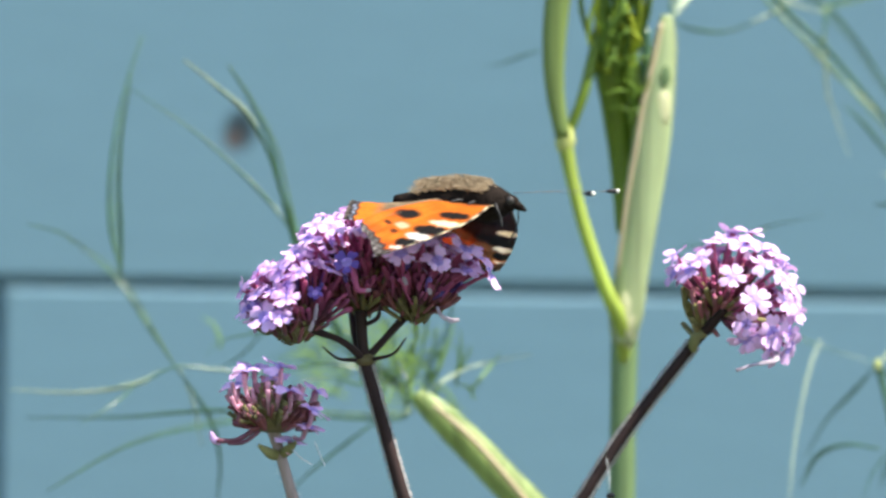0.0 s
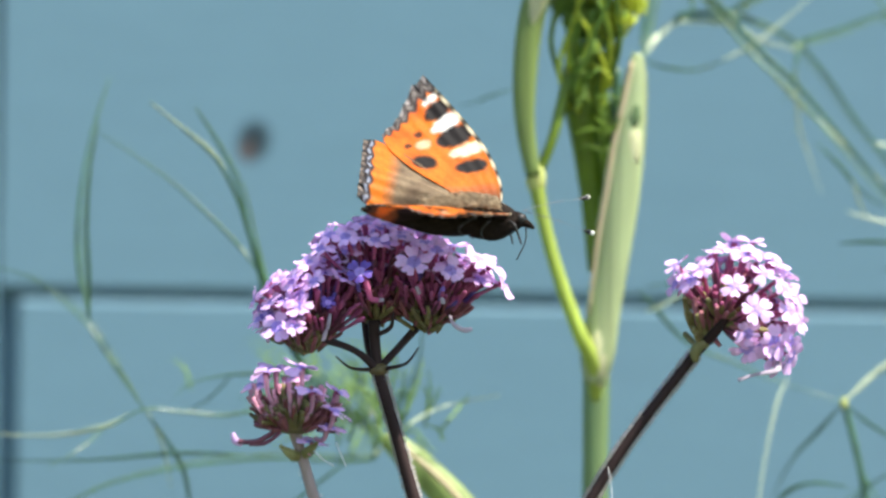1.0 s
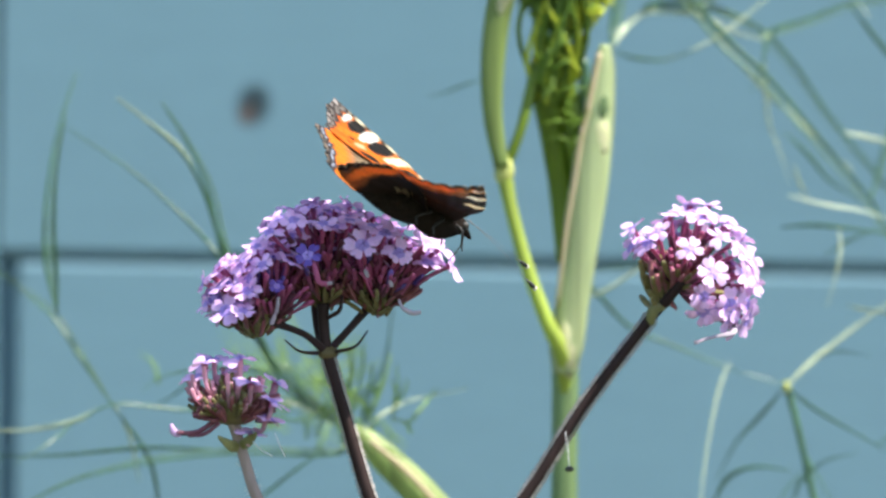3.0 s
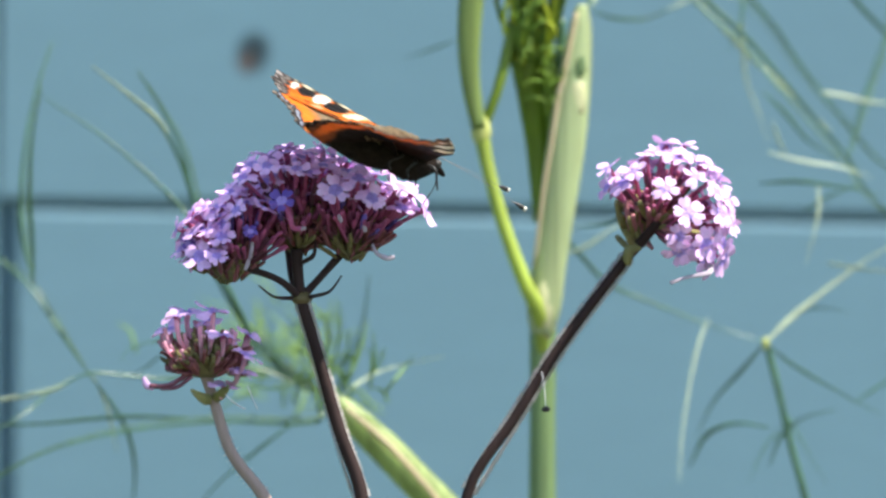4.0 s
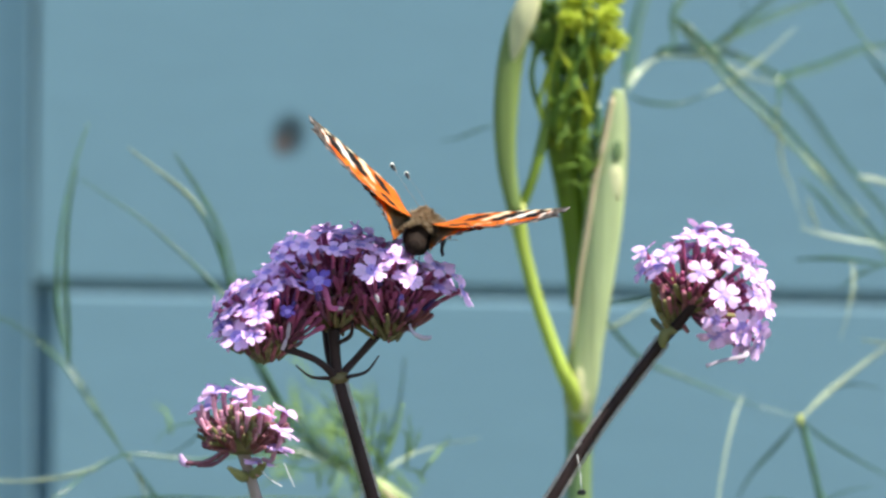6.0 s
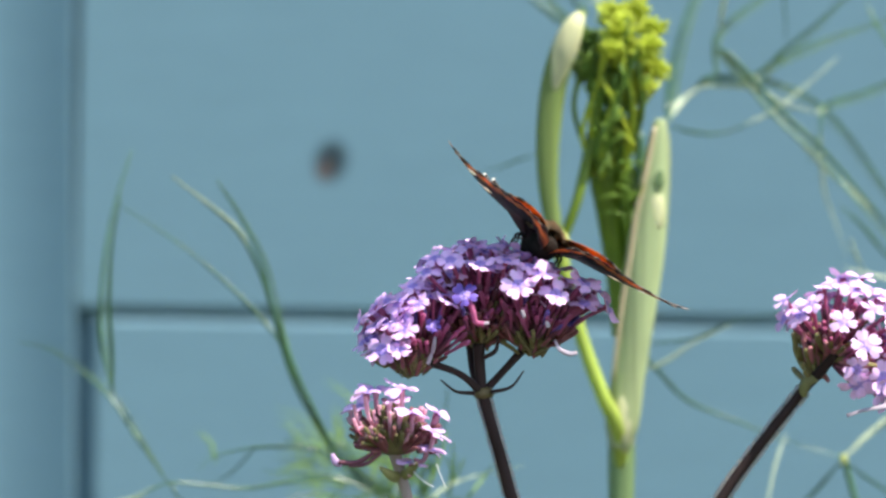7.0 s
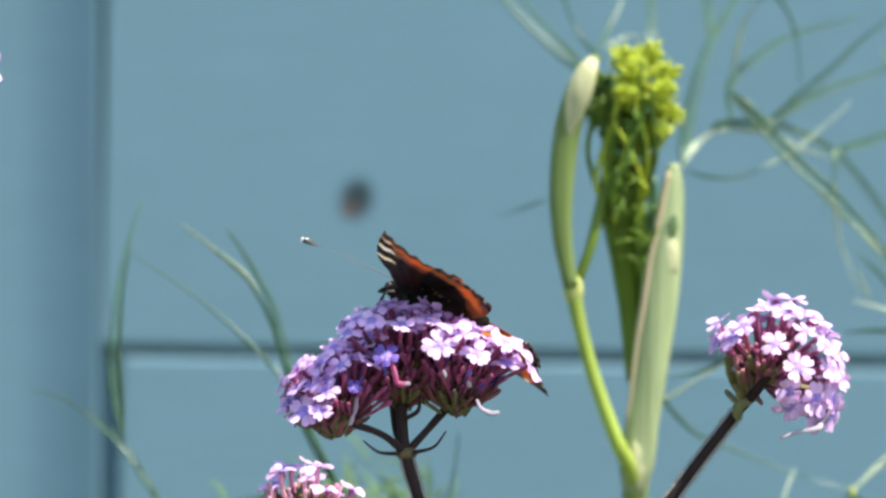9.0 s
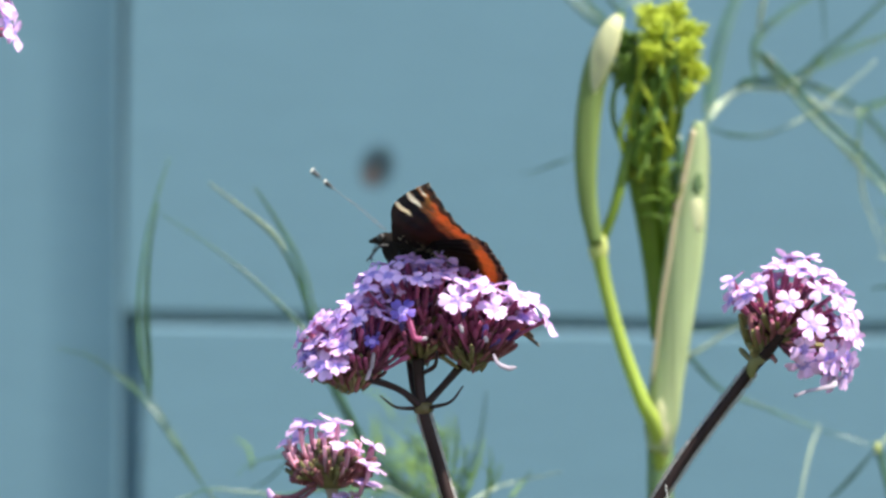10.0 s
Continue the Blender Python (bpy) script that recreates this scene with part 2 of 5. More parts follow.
# one board has a dark knot that shows through the paint, fading at its rim
def knotted(paint, at):
    m = paint.copy()
    m.name = "blue_paint_with_knot"
    n, link = m.node_tree.nodes, m.node_tree.links.new
    pb = n["Principled BSDF"]
    plain = pb.inputs["Base Color"].links[0].from_socket
    tc, squash = n.new("ShaderNodeTexCoord"), n.new("ShaderNodeMapping")
    squash.vector_type = "TEXTURE"
    squash.inputs["Location"].default_value = at
    squash.inputs["Rotation"].default_value = (0, radians(14), 0)
    squash.inputs["Scale"].default_value = (0.8, 1000.0, 1.0)
    link(tc.outputs["Object"], squash.inputs["Vector"])
    mixes = []
    for place_, far, near, colour in (((0, 0, 0), 0.0047, 0.0020, (0.025, 0.045, 0.055, 1)), ((-0.0008, 0, -0.0019), 0.0027, 0.0004, (0.115, 0.075, 0.060, 1))):
        d, r, x = n.new("ShaderNodeVectorMath"), n.new("ShaderNodeMapRange"), n.new("ShaderNodeMix")
        d.operation = "DISTANCE"
        d.inputs[1].default_value = place_
        r.interpolation_type = "SMOOTHSTEP"
        r.inputs[1].default_value, r.inputs[2].default_value = far, near
        r.inputs[3].default_value, r.inputs[4].default_value = 0.0, 1.0
        x.data_type = "RGBA"
        x.inputs[7].default_value = colour
        link(squash.outputs[0], d.inputs[0])
        link(d.outputs["Value"], r.inputs[0])
        link(r.outputs[0], x.inputs[0])
        link(plain, x.inputs[6])
        plain = x.outputs[2]
    link(plain, pb.inputs["Base Color"])
    return m


knot_at = lay(549, 254, WALL_Y)
for ob in list(wall.children):
    p = ob.matrix_basis.inverted() @ knot_at
    if 0 < p.x < 2.4 and 0 < p.z < PITCH - GAP:
        ob.data.materials[0] = knotted(BLUE, p)
        ob["label"] = "blue board with a dark knot"


bm = bmesh.new()
rim_x = CROSS.x - 0.0010
profile = [(rim_x, 0.0046), (rim_x, -0.0014), (rim_x - 0.0003, -0.0017)]
profile += [(rim_x - 0.0003 - 0.0135 * i / 8, -0.0017 + 0.0028 * (1 - (1 - i / 8) ** 1.6)) for i in range(1, 9)]
profile += [(rim_x - 0.0960, 0.0035), (rim_x - 0.0965, 0.0046)]
rows_v = [[bm.verts.new((x, WALL_Y + y, z)) for x, y in profile] for z in [0.02 + 2.26 * i / 40 for i in range(41)]]
for lo, hi in zip(rows_v, rows_v[1:]):
    for k in range(len(profile) - 1):
        bm.faces.new((lo[k], hi[k], hi[k + 1], lo[k + 1]))
bm.faces.new(rows_v[0])
bm.faces.new(rows_v[-1][::-1])
trim = tagged(part("trim", bm, BLUE, None), "blue painted upright trim board covering the board ends", "trim", kind="structure")
for p in trim.data.polygons:
    p.use_smooth = False

# ---- verbena ----
def floret_mesh(name, seed, open_=1.0):
    """A flower about 4.5 mm across: five notched petals on the end of a slim tube; z is its axis, the throat is at 0."""
    rnd = random.Random(seed)
    bm = bmesh.new()
    tube(bm, [(0, 0, -0.0011, 0.00030), (0, 0, -0.0005, 0.00042), (0, 0, 0.00005, 0.00052)], 6, 2, index=1)
    bm.faces.ensure_lookup_table()
    bm.faces[-1].material_index = 2
    for i in range(5):
        a = 2 * math.pi * i / 5 + rnd.uniform(-0.12, 0.12)
        size = rnd.uniform(0.88, 1.12) * (1.1 if i in (0, 1) else 1.0)
        lift, twist = rnd.uniform(-0.55, 0.5) * open_, rnd.uniform(-0.7, 0.7)
        ca, sa = math.cos(a), math.sin(a)
        prof = [(0.0003, 0.00032), (0.0009, 0.00058), (0.0016, 0.00090), (0.0021, 0.00092), (0.00245, 0.00068)]
        for side in (1, -1):
            rows_v = []
            for r, w in prof:
                row = []
                for q in (-1, -0.4, 0, 0.4, 1):
                    rr = r * size - (0.00036 * size if (r > 0.0023 and q == 0) else 0) - (0.00014 if (r > 0.002 and abs(q) == 1) else 0)
                    x, y = rr, q * w * size
                    z = lift * r * r * 180 + twist * y * r * 250 - 0.00016 * q * q + (0.00003 * side)
                    row.append(bm.verts.new((x * ca - y * sa, x * sa + y * ca, z + 0.00008)))
                rows_v.append(row)
            for r0, r1 in zip(rows_v, rows_v[1:]):
                for k in range(4):
                    f = bm.faces.new((r0[k], r0[k + 1], r1[k + 1], r1[k]) if side < 0 else (r0[k], r1[k], r1[k + 1], r0[k + 1]))
                    f.material_index = 2 if r0 is rows_v[0] else 0
            if side > 0:
                break
    me = bpy.data.meshes.new(name)
    bm.normal_update()
    bm.to_mesh(me)
    bm.free()
    for m in (PETAL, CORE, PETAL_EYE):
        me.materials.append(m)
    for p in me.polygons:
        p.use_smooth = True
    return me


def simple_mesh(name, make, materials):
    bm = bmesh.new()
    make(bm)
    me = bpy.data.meshes.new(name)
    bm.normal_update()
    bm.to_mesh(me)
    bm.free()
    for m in materials:
        me.materials.append(m)
    for p in me.polygons:
        p.use_smooth = True
    return me


FLORETS = [floret_mesh("floret", s, 1.0 if s < 4 else 1.6) for s in range(6)]
CALYXES = [simple_mesh("calyx", lambda bm: tube(bm, [(0, 0, -0.0004, 0.0002), (0, 0, 0.0008, 0.00036), (0.0001, 0, 0.0023, 0.00034), (0, 0, 0.0032, 0.00027)], 7, 2, rib=0.12), [m]) for m in (CALYX, CALYX_GREEN)]
TUBES = [simple_mesh("bud", lambda bm: tube(bm, [(0, 0, 0, 0.00022), (0.0001, 0, 0.002, 0.00025), (0, 0.0001, 0.0034, 0.00036), (0, 0, 0.0041, 0.00040), (0, 0, 0.0046, 0.00016)], 7, 2), [m]) for m in (BUD, CORE)]


TUBE = simple_mesh("tube", lambda bm: tube(bm, [(0.0004, 0, -0.0064, 0.00026), (0.0002, 0, -0.0038, 0.00028), (0, 0, -0.0015, 0.00031), (0, 0, -0.0003, 0.00038)], 7, 3), [CORE])


def crowd(parent, base, items, label, materials=CROWD):
    """Many crowded calyces joined into one part: items are (1 if green, pose)."""
    verts, faces, kinds = [], [], []
    src = CALYXES[0]
    co = [v.co.copy() for v in src.vertices]
    polys = [tuple(p.vertices) for p in src.polygons]
    shift = Matrix.Translation(-Vector(base))
    for green, m in items:
        k = len(verts)
        verts += [(shift @ m @ c)[:] for c in co]
        faces += [tuple(i + k for i in p) for p in polys]
        kinds += [green] * len(polys)
    me = bpy.data.meshes.new("flower_base")
    me.from_pydata(verts, [], faces)
    for m in materials:
        me.materials.append(m)
    me.polygons.foreach_set("material_index", kinds)
    me.polygons.foreach_set("use_smooth", [True] * len(faces))
    ob = new("flower_base", me)
    ob.parent = parent
    ob["label"] = label
    return tagged(ob, kind="stuff")


def aim(at, way, spin, size=1.0):
    q = Vector(way).to_track_quat("Z", "Y")
    return Matrix.LocRotScale(at, q, (size, size, size)) @ Matrix.Rotation(spin, 4, "Z")


def flower(parent, base, foot, tip, facing, rnd, bud=0.0, green=0.0, size=1.0):
    """One flower of a head: calyx at its foot, then tube and petals up to the tip (places in the world)."""
    off = Vector(base)
    way = tip - foot
    long_ = way.length
    place("calyx", CALYXES[1 if rnd.random() < green else 0], parent, Matrix.Translation(-off) @ aim(foot + way * max(0.0, 1 - 0.0075 / long_), way, rnd.uniform(0, 6), rnd.uniform(0.95, 1.25)))
    if rnd.random() < bud:
        place("bud", TUBES[0 if rnd.random() < 0.5 else 1], parent, Matrix.Translation(-off) @ aim(tip - way.normalized() * 0.0062, way, rnd.uniform(0, 6), rnd.uniform(0.8, 1.1)))
    else:
        place("tube", TUBE, parent, Matrix.Translation(-off) @ aim(tip, way, rnd.uniform(0, 6), min(1.0, long_ / 0.006)))
        place("floret", FLORETS[rnd.randrange(6)], parent, Matrix.Translation(-off) @ aim(tip, way.normalized() * 0.7 + facing, rnd.uniform(0, 6), rnd.uniform(0.92, 1.15) * size))


def stalk(parent, base, points, material, name, label="", seg=8, rib=0.0, flat=1.0):
    bm = bmesh.new()
    tube(bm, [(*(Vector(p[0]) - Vector(base)), p[1]) for p in points], seg, 6, rib=rib, flat=flat)
    return part(name, bm, material, parent, label)


def px(u, v, y, r):
    return (lay(u, v, y), r * UNIT * 1.5)


def at_ground(u, y):
    p = lay(u, 441, y)
    return Vector((p.x, y, 0.0))


def fuzz(parent, base, points, count, seed, long_=0.0005):
    """Fine pale hairs standing off a stem that runs through the points (place, radius)."""
    r = random.Random(seed)
    line = spline([(*(Vector(p) - Vector(base)), w) for p, w in points], 10)
    bm = bmesh.new()
    for i in range(count):
        k = r.uniform(0, len(line) - 1.001)
        a, b = line[int(k)], line[int(k) + 1]
        p = a + (b - a) * (k - int(k))
        d = Vector((b - a)[:3]).normalized()
        out = d.cross(Vector((r.gauss(0, 1), r.gauss(0, 1), r.gauss(0, 1)))).normalized()
        if abs(out.y) > 0.4:
            continue
        root = Vector(p[:3]) + out * p[3] * 0.9
        tip = root + (out + d * r.uniform(-0.15, 0.25)) * long_ * r.uniform(0.6, 1.4)
        side = d * 0.00005
        v = [bm.verts.new(q) for q in (root + side, root - side, root + out.cross(d) * 0.00005, tip)]
        for f in ((0, 1, 3), (1, 2, 3), (2, 0, 3)):
            bm.faces.new([v[q] for q in f])
    return tagged(part("stem_hair", bm, DOWN, parent, "fine pale hairs"), kind="stuff")


# the large head, on which the butterfly feeds
rnd = random.Random(11)
base = at_ground(830, 0.0)
verbena_main = thing("verbena", base, "tall purple verbena, broad domed flower head, dark stem", "flower", "verbena flowers")
ground_pt = (Vector((base.x, 0, -0.03)), 0.0024)
stalk(verbena_main, base, [ground_pt, (lay(815, 5000, 0), 0.0021), (lay(800, 1500, 0), 0.0013), px(767, 1042, 0, 12.5), px(727, 920, 0, 11.5), px(687, 780, 0, 10.3), px(660, 687, 0, 10.3), px(655, 650, 0, 9.8), px(652, 600, 0, 11)], STEM, "stem", rib=0.1)
stalk(verbena_main, base, [px(662, 690, 0, 8), px(620, 655, -0.002, 6), px(556, 632, -0.003, 7)], STEM, "side_stalk")
stalk(verbena_main, base, [px(658, 690, 0, 8), px(695, 650, 0.001, 6.5), px(735, 605, 0.002, 8)], STEM, "side_stalk")
stalk(verbena_main, base, [px(660, 690, 0.002, 9), px(645, 650, 0.008, 8), px(640, 600, 0.013, 10)], STEM, "side_stalk")
stalk(verbena_main, base, [px(645, 688, -0.001, 4), px(612, 685, -0.002, 2.6), px(585, 665, -0.003, 1.4)], STEM, "bract")
stalk(verbena_main, base, [px(675, 686, -0.001, 4), px(710, 676, -0.002, 2.6), px(732, 648, -0.003, 1.4)], STEM, "bract")
stalk(verbena_main, base, [px(662, 625, -0.001, 4), px(682, 612, -0.002, 4), px(686, 588, -0.003, 2)], STEM, "bract")
fuzz(verbena_main, base, [px(767, 1042, 0, 12.5), px(727, 920, 0, 11.5), px(687, 780, 0, 10.3), px(660, 687, 0, 10.3)], 9000, 1, 0.0005)
bm = bmesh.new()
blob(bm, lay(661, 688, 0) - base, (0.0016, 0.0013, 0.0010), rough=0.15)
part("node", bm, surface("node_green", (0.13, 0.10, 0.035), 0.6, 0.3), verbena_main, "yellow-brown stem joint")

stalk(verbena_main, base, [px(786, 592, -0.006, 2), px(794, 608, -0.007, 3.5), px(812, 617, -0.007, 4.5), px(826, 615, -0.007, 3)], WITHER, "withered_floret", "curled withered pale flower", flat=0.4)
CYMES = []
spots = []
for u, v, y, axis, reach, spread, count in (
    (560, 628, -0.002, (-0.45, -0.15, 0.86), 0.0102, 78, 56),
    (655, 590, 0.002, (0.02, -0.05, 1.0), 0.0130, 62, 84),
    (742, 600, 0.001, (0.34, -0.10, 0.93), 0.0112, 68, 58),
    (650, 592, 0.013, (0.0, 0.55, 0.84), 0.0120, 75, 30),
):
    c, axis, got, tries = lay(u, v, y), Vector(axis).normalized(), 0, 0
    CYMES.append(c)
    low = 0.02 if y > 0.01 else (0.12 if u < 600 else 0.5)
    while got < count and tries < 2500:
        tries += 1
        way = Vector((rnd.gauss(0, 1), rnd.gauss(0, 1), rnd.gauss(0, 1))).normalized()
        lean = way.dot(axis)
        if lean < math.cos(radians(spread)) or way.z < low or (way.y < -0.1 and way.z < 0.78 and (way.x > -0.3 if u < 600 else way.x < 0.6)) or (u < 600 and way.z < 0.5 and rnd.random() < 0.4):
            continue
        tip = c + way * reach * (0.84 + 0.14 * lean + max(-0.14, min(0.08, rnd.gauss(0, 0.075))))
        if any((tip - q).length < 0.0020 for q in spots):
            continue
        spots.append(tip)
        got += 1
        foot = c + way * rnd.uniform(0.0005, 0.002)
        flower(verbena_main, base, foot, tip, Vector((rnd.gauss(way.x * 0.6, 0.34), rnd.gauss(way.y * 0.3 + 0.05, 0.36), 0.85)), rnd, bud=0.06, green=0.1, size=rnd.uniform(0.66, 0.92))
# single flowers that stand out at the front and the sides
SINGLE = [
    (722, 497, -0.0090, 2, (0.1, -0.9, 0.5)), (788, 512, -0.0085, 2, (0.2, -0.8, 0.6)), (836, 490, -0.0055, 2, (0.2, -0.4, 0.8)), (860, 502, -0.003, 2, (0.4, -0.3, 0.7)), (880, 532, -0.001, 2, (0.8, -0.2, 0.3)),
    (600, 452, -0.0075, 1, (0.0, -0.6, 0.8)), (572, 450, -0.006, 1, (-0.1, -0.4, 0.9)), (556, 474, -0.007, 1, (-0.2, -0.5, 0.8)), (534, 499, -0.0065, 0, (-0.1, -0.5, 0.8)), (652, 458, -0.0085, 1, (0.1, -0.45, 0.85)),
    (700, 452, -0.007, 1, (0.0, -0.12, 1.0)), (742, 461, -0.007, 2, (0.1, -0.12, 1.0)), (762, 476, -0.008, 2, (0.1, -0.3, 0.9)),
    (508, 530, -0.008, 0, (-0.8, -0.4, 0.4)), (546, 532, -0.009, 0, (-0.5, -0.6, 0.5)), (520, 556, -0.009, 0, (-0.8, -0.5, 0.1)), (494, 572, -0.008, 0, (-0.9, -0.4, 0.1)), (466, 536, -0.004, 0, (-0.9, -0.2, 0.5)), (440, 562, -0.003, 0, (-0.9, -0.2, 0.1)), (470, 592, -0.006, 0, (-0.8, -0.4, -0.2)), (482, 612, -0.004, 0, (-0.5, -0.4, -0.6)), (524, 584, -0.008, 0, (-0.7, -0.7, -0.1)),
]
for u, v, y, k, face in SINGLE:
    tip = lay(u, v, y)
    flower(verbena_main, base, CYMES[k] + (tip - CYMES[k]) * 0.15, tip, Vector(face), rnd, size=0.92 if u > 700 else 0.76)
# darker and spent flowers between them
violet = FLORETS[2].copy()
violet.materials[0] = surface("violet_petal", (0.17, 0.10, 0.42), 0.55, 0.2, 1500, 300, 0.15, 0.0001, see=0.15, spec=0.3)
for u, v, y, face, size in ((626, 516, -0.0095, (-0.1, -0.8, 0.4), 0.75), (571, 570, -0.0085, (0.1, -0.8, 0.5), 0.45), (460, 591, -0.006, (-0.7, -0.6, 0.0), 0.5)):
    place("floret", violet, verbena_main, Matrix.Translation(-base) @ aim(lay(u, v, y), face, 1.0, size), "dark violet half-closed flower")
stalk(verbena_main, base, [px(634, 524, -0.0092, 4), px(641, 545, -0.0094, 5), px(646, 562, -0.0092, 5), px(660, 566, -0.0092, 5)], CORE, "spent_tube", "drooping pink spent tube")
for pts in (((648, 566), (658, 565), (669, 564)), ((726, 540), (729, 546), (732, 554)), ((770, 560), (773, 565), (774, 571)), ((568, 618), (565, 628), (561, 638)), ((574, 588), (572, 604), (570, 618))):
    stalk(verbena_main, base, [px(u, v, -0.0088 if u > 600 else -0.0072, r) for (u, v), r in zip(pts, (2.5, 4, 3))], WITHER, "withered_floret", "small withered pale flower", flat=0.5)
# tubes and buds that fill the inside of the head
for i in range(230):
    k = rnd.choice((0, 0, 1, 1, 1, 2, 2, 2))
    c = CYMES[k]
    way = Vector((rnd.gauss((-0.25, 0.0, 0.35)[k], 0.55), -abs(rnd.gauss(0, 0.6)) - 0.1, rnd.uniform(0.25, 1.1))).normalized()
    r = rnd.uniform(0.0024, 0.0064)
    place("bud", TUBES[1 if rnd.random() < 0.88 else 0], verbena_main, Matrix.Translation(-base) @ aim(c + way * r, way + Vector((rnd.gauss(0, 0.3), rnd.gauss(0, 0.3), 0.35)), rnd.uniform(0, 6), rnd.uniform(0.75, 1.05)))
    place("calyx", CALYXES[0], verbena_main, Matrix.Translation(-base) @ aim(c + way * (r - 0.0022), way + Vector((0, 0, 0.2)), rnd.uniform(0, 6), rnd.uniform(0.95, 1.15)))
# crowded calyces round the foot of each cluster
for c, (wide, lean_x, n, far) in zip(CYMES, ((0.8, -0.3, 300, 0.0066), (0.85, 0.0, 320, 0.0066), (0.75, 0.45, 300, 0.0078), (0.9, 0.0, 60, 0.005))):
    lumps = []
    for i in range(n):
        way = Vector((rnd.gauss(lean_x, wide * 0.75), rnd.gauss(-0.15, wide * 0.7), rnd.uniform(-0.5 if lean_x else -0.2, 1.1))).normalized()
        r = rnd.uniform(0.0004, far * (0.6 + 0.4 * way.z)) if way.z > 0 else rnd.uniform(0.0004, 0.0022)
        lumps.append((1 if rnd.random() < 0.9 - 130 * r else 0, aim(c + way * r - Vector((0.0022 if lean_x < 0 else 0, 0, 0.0012 if lean_x < 0 else 0.0004)), (way if way.z > 0 else way * 0.35) + Vector((rnd.gauss(0, 0.3), rnd.gauss(0, 0.3), 0.6)), rnd.uniform(0, 6), rnd.uniform(0.7, 1.0))))
    crowd(verbena_main, base, lumps, "crowded maroon and olive calyces")

# the round head on the long slanting stem
rnd = random.Random(23)
base = at_ground(880, 0.02)
verbena_slant = thing("verbena", base, "purple verbena, round flower head on a slanting dark stem", "flower", "verbena flowers")
Y = 0.02
stalk(verbena_slant, base, [(Vector((base.x, Y, -0.03)), 0.0022), (lay(890, 5000, Y), 0.0019), (lay(905, 1400, Y), 0.0011), px(962, 1040, Y, 10), px(1044, 910, Y, 9.5), px(1127, 780, Y, 9.5), px(1245, 625, Y, 9.5), px(1275, 592, Y - 0.0015, 9.5), px(1300, 562, Y - 0.0035, 7)], STEM, "stem", rib=0.1)
fuzz(verbena_slant, base, [px(962, 1040, Y, 10), px(1044, 910, Y, 9.5), px(1127, 780, Y, 9.5), px(1245, 625, Y, 9.5)], 14000, 2, 0.0006)
centre = lay(1288, 575, Y)
axis = Vector((0.58, -0.14, 0.72)).normalized()
SINGLE = [
    (1312, 507, -0.0105, (0.05, -0.8, 0.5)), (1352, 548, -0.0105, (0.1, -0.75, 0.5)), (1338, 590, -0.0075, (-0.1, -0.8, -0.2)), (1336, 616, -0.006, (-0.2, -0.6, -0.5)),
    (1210, 468, -0.002, (-0.5, -0.2, 0.75)), (1255, 474, -0.006, (-0.3, -0.6, 0.65)), (1238, 492, -0.005, (-0.5, -0.5, 0.5)), (1208, 502, -0.003, (-0.8, -0.3, 0.2)),
    (1278, 441, -0.003, (-0.2, -0.2, 0.9)), (1308, 440, 0.000, (0.0, -0.3, 0.9)), (1345, 428, 0.001, (0.1, -0.2, 0.95)), (1329, 450, -0.004, (0.0, -0.5, 0.8)), (1362, 448, -0.004, (0.2, -0.4, 0.85)),
    (1387, 464, -0.005, (0.4, -0.4, 0.75)), (1408, 480, -0.003, (0.6, -0.2, 0.7)), (1366, 482, -0.007, (0.2, -0.6, 0.65)), (1403, 510, -0.006, (0.5, -0.6, 0.5)), (1426, 526, -0.002, (0.8, -0.3, 0.45)),
    (1410, 547, -0.006, (0.5, -0.6, 0.4)), (1430, 566, -0.003, (0.8, -0.4, 0.3)), (1384, 606, -0.006, (0.3, -0.8, 0.0)), (1412, 602, -0.004, (0.7, -0.5, 0.1)), (1414, 630, -0.003, (0.6, -0.4, -0.3)), (1382, 628, -0.005, (0.1, -0.6, -0.4)), (1390, 648, -0.003, (0.2, -0.4, -0.7)), (1352, 612, -0.006, (0.0, -0.7, -0.3)),
]
spots, tries = [], 0
for u, v, y, face in SINGLE:
    tip = lay(u, v, Y + y)
    spots.append(tip)
    way = (tip - centre).normalized()
    flower(verbena_slant, base, centre + way * 0.0015, tip, Vector(face) * 1.6, rnd, green=0.1, size=0.86 if y < -0.01 else rnd.uniform(0.78, 0.95))
while len(spots) < 52 and tries < 5000:
    tries += 1
    way = Vector((rnd.gauss(0, 1), rnd.gauss(0, 1), rnd.gauss(0, 1))).normalized()
    lean = way.dot(axis)
    if lean < 0.02 or way.y < 0.12 or (way.x < -0.35 and way.z < 0.6):
        continue
    tip = centre + way * (0.0087 + 0.0027 * lean + rnd.gauss(0, 0.0006)) + Vector((0.0006, 0, 0.0002))
    if any((tip - q).length < 0.0027 for q in spots):
        continue
    spots.append(tip)
    flower(verbena_slant, base, centre + way * 0.0015, tip, way * 0.5 + Vector((rnd.gauss(0, 0.25), rnd.gauss(-0.05, 0.25), 0.4)), rnd, bud=0.03, green=0.1, size=rnd.uniform(0.7, 0.95))
lumps = []
